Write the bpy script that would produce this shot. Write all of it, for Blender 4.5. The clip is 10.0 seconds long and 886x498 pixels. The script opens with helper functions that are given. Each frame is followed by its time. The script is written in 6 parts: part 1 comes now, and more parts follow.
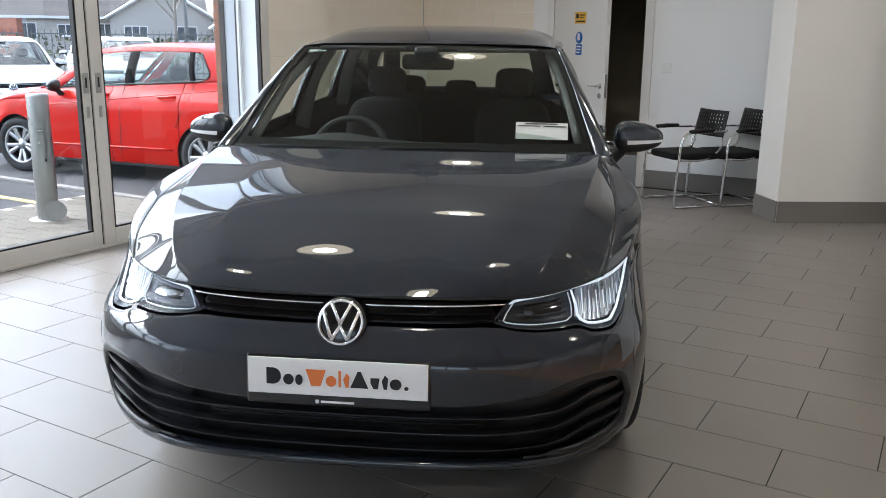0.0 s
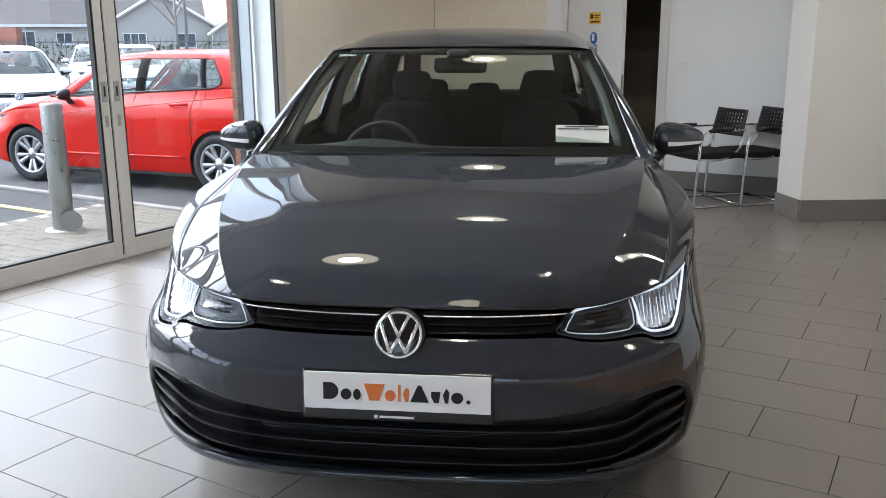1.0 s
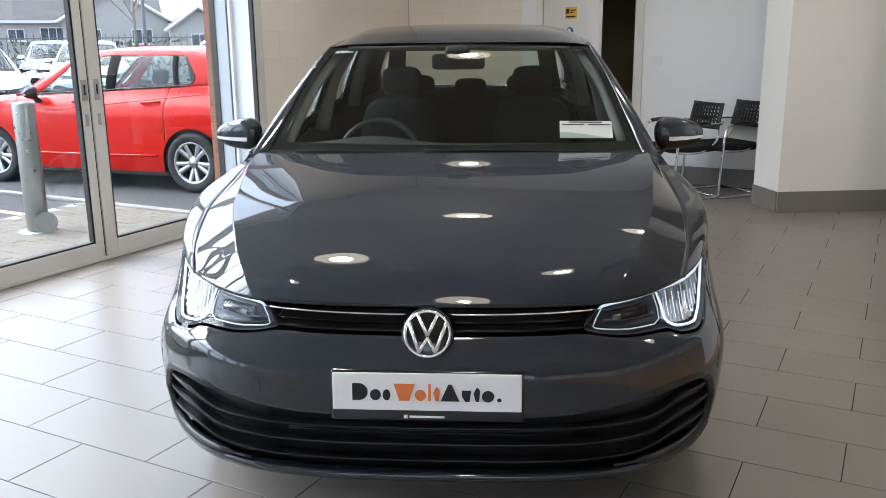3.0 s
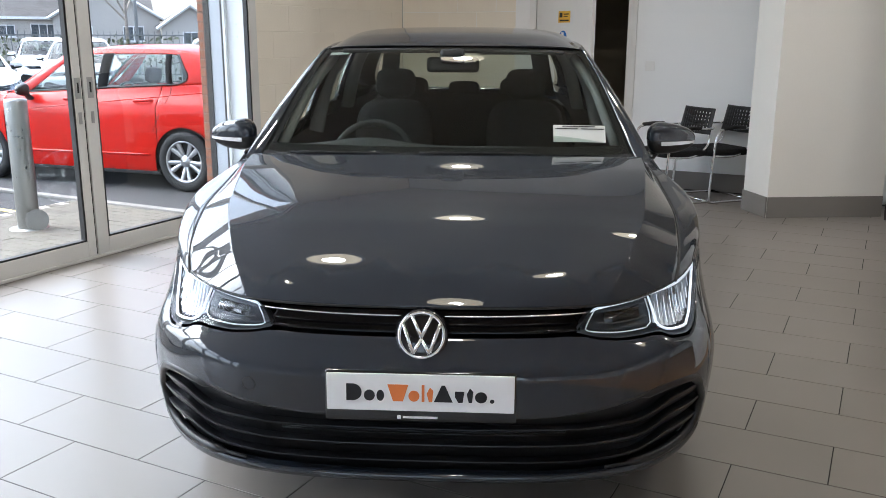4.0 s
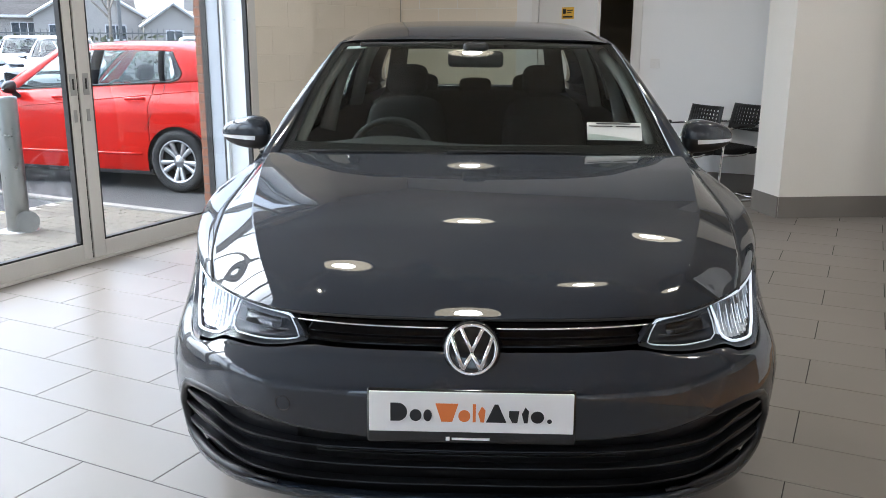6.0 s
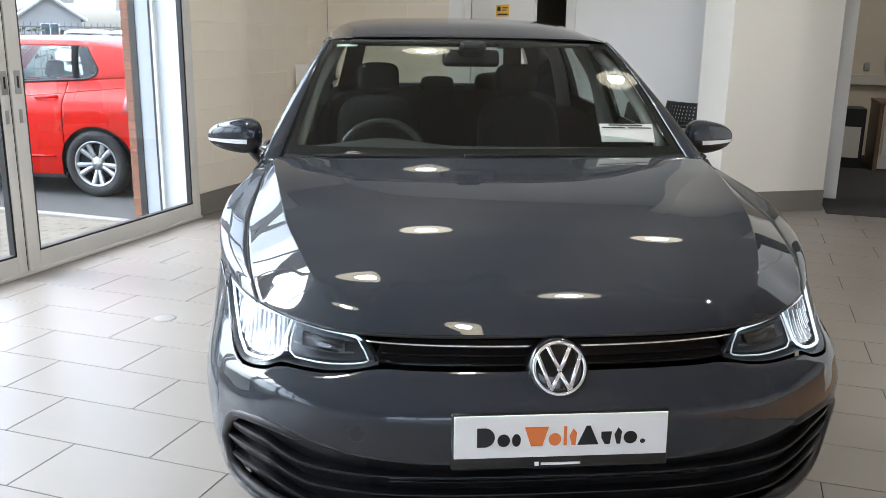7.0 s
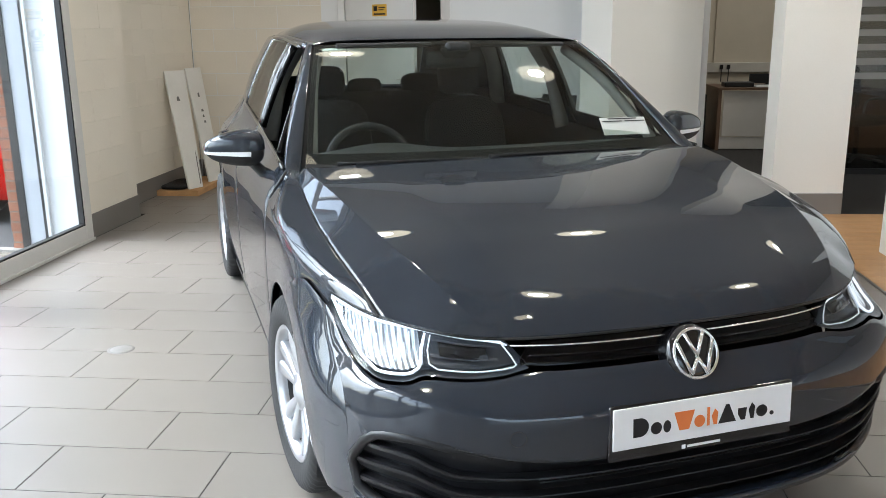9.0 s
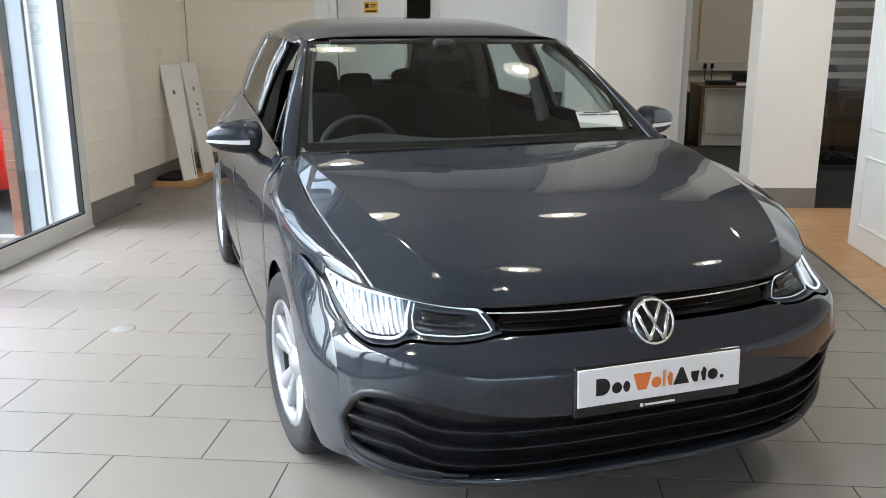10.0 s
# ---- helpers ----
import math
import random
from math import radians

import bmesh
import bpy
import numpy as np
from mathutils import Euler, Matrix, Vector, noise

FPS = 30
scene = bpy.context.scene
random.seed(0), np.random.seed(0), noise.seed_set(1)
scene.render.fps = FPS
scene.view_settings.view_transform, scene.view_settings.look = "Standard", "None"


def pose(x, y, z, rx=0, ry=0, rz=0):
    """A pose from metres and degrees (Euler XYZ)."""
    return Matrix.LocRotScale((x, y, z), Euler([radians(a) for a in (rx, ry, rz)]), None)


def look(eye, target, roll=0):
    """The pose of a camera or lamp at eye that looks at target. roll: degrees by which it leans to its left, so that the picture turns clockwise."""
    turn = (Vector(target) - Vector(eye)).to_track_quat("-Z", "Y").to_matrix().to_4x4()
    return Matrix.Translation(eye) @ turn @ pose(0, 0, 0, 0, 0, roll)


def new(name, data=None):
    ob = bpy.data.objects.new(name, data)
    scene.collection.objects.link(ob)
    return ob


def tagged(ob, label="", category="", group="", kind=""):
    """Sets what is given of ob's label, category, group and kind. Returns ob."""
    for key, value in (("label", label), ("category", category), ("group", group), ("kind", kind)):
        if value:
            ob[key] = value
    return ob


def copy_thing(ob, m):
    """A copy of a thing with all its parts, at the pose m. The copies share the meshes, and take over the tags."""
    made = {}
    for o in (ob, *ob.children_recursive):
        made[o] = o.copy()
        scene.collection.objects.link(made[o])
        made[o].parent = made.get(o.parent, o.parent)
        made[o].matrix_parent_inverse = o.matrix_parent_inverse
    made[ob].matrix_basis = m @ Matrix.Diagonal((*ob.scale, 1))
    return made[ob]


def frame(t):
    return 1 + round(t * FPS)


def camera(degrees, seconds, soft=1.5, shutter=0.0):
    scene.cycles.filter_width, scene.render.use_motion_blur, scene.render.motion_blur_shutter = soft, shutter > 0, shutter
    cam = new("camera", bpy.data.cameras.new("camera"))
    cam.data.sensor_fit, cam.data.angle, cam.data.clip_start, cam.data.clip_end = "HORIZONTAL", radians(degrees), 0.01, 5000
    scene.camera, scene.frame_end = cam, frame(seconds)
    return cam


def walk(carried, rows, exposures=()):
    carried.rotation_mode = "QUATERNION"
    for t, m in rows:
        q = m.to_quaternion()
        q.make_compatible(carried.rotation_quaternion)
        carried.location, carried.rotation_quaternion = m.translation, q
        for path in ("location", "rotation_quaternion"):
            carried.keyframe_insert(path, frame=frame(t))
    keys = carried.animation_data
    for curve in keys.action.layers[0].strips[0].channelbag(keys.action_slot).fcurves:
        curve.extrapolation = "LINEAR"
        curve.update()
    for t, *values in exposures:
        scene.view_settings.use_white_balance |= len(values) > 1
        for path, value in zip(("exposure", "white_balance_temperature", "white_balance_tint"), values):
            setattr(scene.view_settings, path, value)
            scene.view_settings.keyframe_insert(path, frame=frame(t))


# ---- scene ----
cam = camera(54.2, 10.0, soft=0.8)
PATH = [
    (0, (3.44, -2.144, 1.412), (2.459, -0.467, 0.939), 0.6),
    (0.5, (3.392, -2.126, 1.414), (2.404, -0.452, 0.943), -0.0),
    (1, (3.267, -2.166, 1.414), (2.285, -0.488, 0.946), -0.3),
    (1.5, (3.131, -2.226, 1.421), (2.189, -0.527, 0.945), -1.4),
    (2, (3.106, -2.234, 1.426), (2.174, -0.531, 0.946), -1.1),
    (2.5, (3.107, -2.234, 1.42), (2.191, -0.522, 0.939), -1.0),
    (4, (3.104, -2.265, 1.429), (2.221, -0.535, 0.952), 0.2),
    (4.5, (3.113, -2.262, 1.43), (2.235, -0.529, 0.954), 0.1),
    (5, (3.1, -2.269, 1.423), (2.228, -0.533, 0.948), 0.3),
    (5.5, (3.029, -2.269, 1.417), (2.165, -0.53, 0.938), 0.2),
    (6, (2.868, -2.175, 1.402), (2.019, -0.429, 0.924), 0.3),
    (6.2, (2.776, -2.13, 1.409), (1.935, -0.38, 0.928), 0.2),
    (7.3, (2.245, -2.231, 1.4), (1.686, -0.373, 0.916), 0.6),
    (7.5, (2.152, -2.207, 1.395), (1.599, -0.347, 0.91), 0.4),
    (8, (1.918, -2.121, 1.403), (1.371, -0.259, 0.92), -0.1),
    (8.5, (1.741, -2.223, 1.414), (1.326, -0.327, 0.93), -0.8),
    (9, (1.632, -2.366, 1.416), (1.438, -0.436, 0.929), -0.6),
    (9.5, (1.666, -2.501, 1.41), (1.487, -0.572, 0.916), -0.0),
    (10, (1.674, -2.599, 1.42), (1.502, -0.668, 0.926), -0.1),
]
LIGHT = [(0, 2.42, 5700, 11), (1, 2.45, 5700, 11), (1.5, 2.57, 5700, 11), (6, 2.53, 5700, 11), (7.5, 2.85, 5680, 9), (8, 2.69, 5680, 9), (8.5, 2.50, 5680, 9), (9, 2.75, 5690, 8),
         (9.5, 2.87, 5690, 8), (10, 2.69, 5690, 8)]
walk(cam, [(t, look(eye, target, roll)) for t, eye, target, roll in PATH], LIGHT)

# ---- world, sun and exposure ----
world = bpy.data.worlds.new("sky")
scene.world = world
world.use_nodes = True
_nt = world.node_tree
_bg = _nt.nodes["Background"]
_sky = _nt.nodes.new("ShaderNodeTexSky")
_sky.sky_type = "NISHITA"
_sky.sun_disc = False
_sky.sun_elevation = radians(48)
_sky.sun_rotation = radians(260)
_sky.air_density, _sky.dust_density, _sky.ozone_density = 1.0, 4.0, 1.0
_cloud = _nt.nodes.new("ShaderNodeHueSaturation")   # thin cloud takes most of the blue out of the sky
_cloud.inputs["Saturation"].default_value = 0.45
_nt.links.new(_sky.outputs[0], _cloud.inputs["Color"])
_nt.links.new(_cloud.outputs[0], _bg.inputs[0])
_bg.inputs[1].default_value = 0.145

sun = new("sun", bpy.data.lights.new("sun", "SUN"))
sun.data.energy = 0.35
sun.data.angle = radians(60)
sun.data.color = (1.0, 0.97, 0.92)
sun.matrix_world = look((-14, -2.5, 15.8), (0, 0, 0))

# ---- materials ----
MATS = {}


def mat(name, base, rough=0.5, metal=0.0, coat=0.0, coat_rough=0.03, var=0.0, scale=6.0, bump=0.0, bscale=60.0, spec=0.5,
        emit=None, power=0.0, alpha=None, trans=0.0, ior=1.45, per_object=0.0, rough_var=0.0, tint2=None, coat_ior=1.5):
    """A Principled surface with stains at one scale, grain at another and fine relief."""
    if name in MATS:
        return MATS[name]
    m = bpy.data.materials.new(name)
    MATS[name] = m
    m.use_nodes = True
    nt = m.node_tree
    b = nt.nodes["Principled BSDF"]
    b.inputs["Base Color"].default_value = (*base, 1)
    b.inputs["Roughness"].default_value = rough
    b.inputs["Metallic"].default_value = metal
    b.inputs["Coat Weight"].default_value = coat
    b.inputs["Coat Roughness"].default_value = coat_rough
    b.inputs["Coat IOR"].default_value = coat_ior
    b.inputs["Specular IOR Level"].default_value = spec
    b.inputs["Transmission Weight"].default_value = trans
    b.inputs["IOR"].default_value = ior
    if emit:
        b.inputs["Emission Color"].default_value = (*emit, 1)
        b.inputs["Emission Strength"].default_value = power
    if var or bump or per_object or rough_var:
        tc = nt.nodes.new("ShaderNodeTexCoord")
        n1 = nt.nodes.new("ShaderNodeTexNoise")
        n1.inputs["Scale"].default_value = scale
        n1.inputs["Detail"].default_value = 6
        nt.links.new(tc.outputs["Object"], n1.inputs["Vector"])
        n2 = nt.nodes.new("ShaderNodeTexNoise")
        n2.inputs["Scale"].default_value = bscale
        n2.inputs["Detail"].default_value = 4
        nt.links.new(tc.outputs["Object"], n2.inputs["Vector"])
        if var or per_object:
            add = nt.nodes.new("ShaderNodeMath")
            add.operation = "MULTIPLY_ADD"
            nt.links.new(n2.outputs[0], add.inputs[0])
            add.inputs[1].default_value = 0.5
            nt.links.new(n1.outputs[0], add.inputs[2])
            last = add.outputs[0]
            if per_object:
                oi = nt.nodes.new("ShaderNodeObjectInfo")
                ad2 = nt.nodes.new("ShaderNodeMath")
                ad2.operation = "MULTIPLY_ADD"
                nt.links.new(oi.outputs["Random"], ad2.inputs[0])
                ad2.inputs[1].default_value = per_object
                nt.links.new(last, ad2.inputs[2])
                last = ad2.outputs[0]
            ramp = nt.nodes.new("ShaderNodeMapRange")
            ramp.inputs["From Min"].default_value = 0.4
            ramp.inputs["From Max"].default_value = 1.1 + per_object
            nt.links.new(last, ramp.inputs["Value"])
            mix = nt.nodes.new("ShaderNodeMix")
            mix.data_type = "RGBA"
            lo = tint2 if tint2 else tuple(c * (1 - var) for c in base)
            hi = base if tint2 else tuple(min(1, c * (1 + var)) for c in base)
            mix.inputs[6].default_value = (*lo, 1)
            mix.inputs[7].default_value = (*hi, 1)
            nt.links.new(ramp.outputs[0], mix.inputs[0])
            nt.links.new(mix.outputs[2], b.inputs["Base Color"])
        if rough_var:
            mr = nt.nodes.new("ShaderNodeMapRange")
            mr.inputs["From Min"].default_value, mr.inputs["From Max"].default_value = 0.3, 0.7
            mr.inputs["To Min"].default_value, mr.inputs["To Max"].default_value = max(0, rough - rough_var), rough + rough_var
            nt.links.new(n1.outputs[0], mr.inputs["Value"])
            nt.links.new(mr.outputs[0], b.inputs["Roughness"])
        if bump:
            bp = nt.nodes.new("ShaderNodeBump")
            bp.inputs["Strength"].default_value = bump
            bp.inputs["Distance"].default_value = 0.004
            nt.links.new(n2.outputs[0], bp.inputs["Height"])
            nt.links.new(bp.outputs[0], b.inputs["Normal"])
    return m


def glass_mat(name, tint=(0.95, 0.98, 0.97), gloss=1.0):
    """Clear sheet glass: it lets light straight through and mirrors at grazing angles."""
    if name in MATS:
        return MATS[name]
    m = bpy.data.materials.new(name)
    MATS[name] = m
    m.use_nodes = True
    nt = m.node_tree
    nt.nodes.remove(nt.nodes["Principled BSDF"])
    out = nt.nodes["Material Output"]
    tr = nt.nodes.new("ShaderNodeBsdfTransparent")
    tr.inputs[0].default_value = (*tint, 1)
    gl = nt.nodes.new("ShaderNodeBsdfGlossy")
    gl.inputs["Roughness"].default_value = 0.0
    lw = nt.nodes.new("ShaderNodeLayerWeight")
    lw.inputs["Blend"].default_value = 0.5
    pw = nt.nodes.new("ShaderNodeMath")
    pw.operation = "POWER"
    pw.inputs[1].default_value = 4.0
    nt.links.new(lw.outputs["Facing"], pw.inputs[0])
    mu = nt.nodes.new("ShaderNodeMath")
    mu.operation = "MULTIPLY_ADD"
    mu.inputs[1].default_value = 0.75 * gloss
    mu.inputs[2].default_value = 0.05 * gloss
    nt.links.new(pw.outputs[0], mu.inputs[0])
    mx = nt.nodes.new("ShaderNodeMixShader")
    nt.links.new(mu.outputs[0], mx.inputs[0])
    nt.links.new(tr.outputs[0], mx.inputs[1])
    nt.links.new(gl.outputs[0], mx.inputs[2])
    nt.links.new(mx.outputs[0], out.inputs[0])
    return m


PAINT = mat("car_paint_grey", (0.0105, 0.0155, 0.0240), 0.45, 0.0, coat=1.0, coat_rough=0.008, var=0.05, scale=3, bscale=900, spec=0.1, coat_ior=1.68)
BLACK = mat("black_plastic", (0.007, 0.007, 0.0075), 0.45, bump=0.15, bscale=500, var=0.2)
GLOSSBLACK = mat("gloss_black", (0.006, 0.006, 0.007), 0.08, coat=0.6, var=0.2, scale=4)
CHROME = mat("chrome", (0.82, 0.83, 0.85), 0.06, 1.0, rough_var=0.03)
ALLOY = mat("alloy", (0.46, 0.47, 0.49), 0.30, 0.85, coat=0.4, var=0.06, bscale=300)
RUBBER = mat("rubber", (0.022, 0.022, 0.022), 0.78, bump=0.3, bscale=220, var=0.3, scale=9)
INTERIOR = mat("cabin_plastic", (0.014, 0.0155, 0.016), 0.65, bump=0.3, bscale=400, var=0.25)
FABRIC = mat("seat_fabric", (0.005, 0.005, 0.0055), 0.9, bump=0.6, bscale=700, var=0.3, scale=30)
HEADLINING = mat("cabin_headlining", (0.20, 0.20, 0.195), 0.95, bump=0.4, bscale=600, var=0.08)
CARGLASS = glass_mat("car_glass", (0.78, 0.84, 0.81), 1.15)
CLEAR = glass_mat("clear_glass", (0.96, 0.985, 0.98))
LENSGLASS = glass_mat("lamp_lens", (0.93, 0.95, 0.97), 0.5)
WALLPAINT = mat("cream_block_paint", (0.84, 0.775, 0.665), 0.72, bump=0.35, bscale=70, var=0.05, scale=1.6)
WHITEWALL = mat("white_wall_paint", (0.84, 0.845, 0.85), 0.7, bump=0.12, bscale=90, var=0.03, scale=1.2)
BEIGEWALL = mat("beige_wall_paint", (0.80, 0.775, 0.725), 0.7, bump=0.12, bscale=90, var=0.03, scale=1.2)
SKIRT = mat("grey_skirting_tile", (0.20, 0.185, 0.17), 0.42, bump=0.1, bscale=160, var=0.08, scale=4)
TILE = mat("floor_tile_taupe", (0.204, 0.185, 0.165), 0.33, bump=0.05, bscale=260, var=0.07, scale=2.2, per_object=0.12)
GROUT = mat("grout", (0.022, 0.021, 0.020), 0.9, bump=0.4, bscale=200, var=0.25)
CEIL = mat("ceiling_white", (0.57, 0.535, 0.475), 0.85, bump=0.1, bscale=120, var=0.03)
FRAME = mat("ivory_door_frame", (0.66, 0.645, 0.61), 0.42, bump=0.05, bscale=80, var=0.05, scale=5)
WHITEFRAME = mat("white_frame", (0.52, 0.53, 0.545), 0.4, var=0.04, scale=5)
WHITEDOOR = mat("white_door_paint", (0.79, 0.785, 0.775), 0.45, var=0.03, scale=3, bump=0.04, bscale=80)
# near-black of the gaskets, also used as painted shade in panel gaps
GASKETGAP = mat("dark_gasket_and_gap", (0.02, 0.02, 0.02), 0.6, var=0.2)
STEEL = mat("brushed_steel", (0.36, 0.36, 0.355), 0.34, 1.0, rough_var=0.08, var=0.06, scale=20)
WOOD = mat("oak_floor", (0.46, 0.27, 0.13), 0.4, var=0.22, scale=7, bscale=40, bump=0.08, per_object=0.3)
CARPET = mat("dark_carpet", (0.035, 0.033, 0.032), 0.95, bump=0.8, bscale=500, var=0.3, scale=20)
BRICK = mat("red_brick", (0.23, 0.098, 0.056), 0.85, bump=0.6, bscale=120, var=0.25, scale=9, per_object=0.5)
MORTAR = mat("mortar", (0.42, 0.39, 0.35), 0.95, bump=0.6, bscale=160, var=0.15)
TARMAC = mat("tarmac", (0.05, 0.05, 0.052), 0.9, bump=0.9, bscale=120, var=0.35, scale=1.2)
PAVER = mat("paving_block", (0.132, 0.116, 0.092), 0.85, bump=0.6, bscale=120, var=0.22, scale=6, per_object=0.5)
KERB = mat("concrete_kerb", (0.22, 0.208, 0.19), 0.85, bump=0.5, bscale=120, var=0.15)
ROADPAINT = mat("worn_yellow_paint", (0.55, 0.43, 0.16), 0.8, bump=0.4, bscale=120, var=0.3, scale=12)
WARMLAMP = mat("warm_lamp", (1, 0.9, 0.75), 0.4, emit=(1.0, 0.91, 0.76), power=42)
LAMPDISH = mat("lamp_dish", (0.85, 0.80, 0.68), 0.25, 0.0, coat=0.5, emit=(1.0, 0.84, 0.57), power=0.75)
PLATEWHITE = mat("plate_white", (0.82, 0.82, 0.83), 0.35, var=0.02)
PRINTBLACK = mat("print_black", (0.012, 0.012, 0.014), 0.4, var=0.1)
PRINTORANGE = mat("print_orange", (0.72, 0.20, 0.05), 0.4, var=0.05)

# ---- mesh helpers ----
def mesh_of(bm, name, smooth=True):
    me = bpy.data.meshes.new(name)
    bm.normal_update()
    bm.to_mesh(me)
    bm.free()
    if smooth:
        for p in me.polygons:
            p.use_smooth = True
    return me


def part(name, bm, material, parent=None, label="", smooth=True, bevel=0.0, thick=0.0, segs=2, weld=True):
    """Links a bmesh as one mesh object under a thing or a part."""
    if weld:
        bmesh.ops.remove_doubles(bm, verts=bm.verts, dist=1e-5)
    ob = new(name, mesh_of(bm, name, smooth))
    ob.data.materials.append(material)
    if parent is not None:
        ob.parent = parent
    if thick:
        so = ob.modifiers.new("thickness", "SOLIDIFY")
        so.thickness, so.offset = thick, -1
    if bevel:
        be = ob.modifiers.new("edges", "BEVEL")
        be.width, be.segments, be.limit_method, be.angle_limit = bevel, segs, "ANGLE", radians(35)
    if smooth and (bevel or thick):
        wn = ob.modifiers.new("normals", "WEIGHTED_NORMAL")
        wn.keep_sharp = True
    if label:
        tagged(ob, label)
    return ob


def thing(name, label, category, m=None, group="", kind=""):
    ob = new(name)
    ob.empty_display_size = 0.1
    if m is not None:
        ob.matrix_world = m
    return tagged(ob, label, category, group, kind)


def box(bm, x0, x1, y0, y1, z0, z1, m=None):
    vs = [bm.verts.new(Vector((x, y, z)) if m is None else m @ Vector((x, y, z))) for z in (z0, z1) for y in (y0, y1) for x in (x0, x1)]
    for f in ((0, 2, 3, 1), (4, 5, 7, 6), (0, 1, 5, 4), (2, 6, 7, 3), (0, 4, 6, 2), (1, 3, 7, 5)):
        bm.faces.new([vs[i] for i in f])
    return vs


def boxes(*spans):
    bm = bmesh.new()
    for s in spans:
        box(bm, *s)
    return bm


def grid(bm, fn, us, vs, ref=None):
    """A sheet of quads over fn(u, v); its faces look away from ref."""
    rows = [[bm.verts.new(fn(u, v)) for u in us] for v in vs]
    fs = []
    for a, b in zip(rows, rows[1:]):
        for i in range(len(us) - 1):
            fs.append(bm.faces.new((a[i], a[i + 1], b[i + 1], b[i])))
    if ref is not None:
        tot = 0.0
        for f in fs:
            f.normal_update()
            tot += f.normal.dot(f.calc_center_median() - Vector(ref)) * f.calc_area()
        if tot < 0:
            bmesh.ops.reverse_faces(bm, faces=fs)
    return rows


def lathe(bm, prof, n=32, m=None, close=False):
    """Turns a profile of (radius, height) about z."""
    rings = []
    for r, h in prof:
        rings.append([bm.verts.new((m or Matrix()) @ Vector((r * math.cos(2 * math.pi * i / n), r * math.sin(2 * math.pi * i / n), h))) for i in range(n)])
    for a, b in zip(rings, rings[1:]):
        for i in range(n):
            j = (i + 1) % n
            bm.faces.new((a[i], a[j], b[j], b[i]))
    if close:
        bm.faces.new(list(reversed(rings[0])))
        bm.faces.new(rings[-1])
    return rings


def tube(bm, pts, r, n=10, closed=False, flat=1.0, caps=True):
    """A round bar along points; r may be a number or one radius a point."""
    pts = [Vector(p) for p in pts]
    k = len(pts)
    rad = [r] * k if not hasattr(r, "__len__") else list(r)
    rings, up = [], None
    for i, p in enumerate(pts):
        a = pts[(i - 1) % k] if closed or i > 0 else p
        b = pts[(i + 1) % k] if closed or i < k - 1 else p
        d = (b - a).normalized()
        if up is None:
            up = Vector((0, 0, 1)) if abs(d.z) < 0.9 else Vector((0, 1, 0))
        s = d.cross(up).normalized()
        up = s.cross(d).normalized()
        rings.append([bm.verts.new(p + (s * math.cos(2 * math.pi * j / n) + up * math.sin(2 * math.pi * j / n) * flat) * rad[i]) for j in range(n)])
    pairs = list(zip(rings, rings[1:])) + ([(rings[-1], rings[0])] if closed else [])
    for a, b in pairs:
        for j in range(n):
            bm.faces.new((a[j], a[(j + 1) % n], b[(j + 1) % n], b[j]))
    if not closed and caps:
        bm.faces.new(list(reversed(rings[0])))
        bm.faces.new(rings[-1])


def curve3(pts, n):
    """A smooth line through points (Catmull-Rom)."""
    P = [Vector(p) for p in pts]
    P = [P[0] * 2 - P[1]] + P + [P[-1] * 2 - P[-2]]
    out = []
    for i in range(1, len(P) - 2):
        for j in range(n):
            t = j / n
            a, b, c, d = P[i - 1:i + 3]
            out.append(0.5 * ((2 * b) + (c - a) * t + (2 * a - 5 * b + 4 * c - d) * t * t + (3 * b - a - 3 * c + d) * t ** 3))
    return out + [P[-2]]


def spl(x, xs, ys):
    """A smooth, unwavering curve through (xs, ys)."""
    if x <= xs[0]:
        return ys[0]
    if x >= xs[-1]:
        return ys[-1]
    i = max(j for j in range(len(xs) - 1) if xs[j] <= x)
    h = [xs[j + 1] - xs[j] for j in range(len(xs) - 1)]
    s = [(ys[j + 1] - ys[j]) / h[j] for j in range(len(xs) - 1)]

    def slope(j):
        if j == 0:
            return s[0]
        if j == len(xs) - 1:
            return s[-1]
        return 0.0 if s[j - 1] * s[j] <= 0 else 2 * s[j - 1] * s[j] / (s[j - 1] + s[j])
    t, m0, m1 = (x - xs[i]) / h[i], slope(i) * h[i], slope(i + 1) * h[i]
    return ((2 * t ** 3 - 3 * t * t + 1) * ys[i] + (t ** 3 - 2 * t * t + t) * m0 + (-2 * t ** 3 + 3 * t * t) * ys[i + 1] + (t ** 3 - t * t) * m1)


def lin(a, b, n):
    return [a + (b - a) * i / (n - 1) for i in range(n)]


def setting(name, bm, material, label="", bevel=0.0, smooth=False):
    ob = part(name, bm, material, None, label, smooth=smooth, bevel=bevel)
    return tagged(ob, kind="structure")


def puff(bm, cx, cy, cz, sx, sy, sz, e=.45, tilt=0.0, n=16):
    m = Matrix.Translation((cx, cy, cz)) @ Matrix.Rotation(radians(tilt), 4, "X")
    pw = lambda c: math.copysign(abs(c) ** e, c)
    grid(bm, lambda a, b: m @ Vector((sx * pw(math.cos(b)) * pw(math.cos(a)), sy * pw(math.cos(b)) * pw(math.sin(a)), sz * pw(math.sin(b)))), lin(-math.pi, math.pi, n * 2 + 1), lin(-math.pi / 2, math.pi / 2, n), (cx, cy, cz))

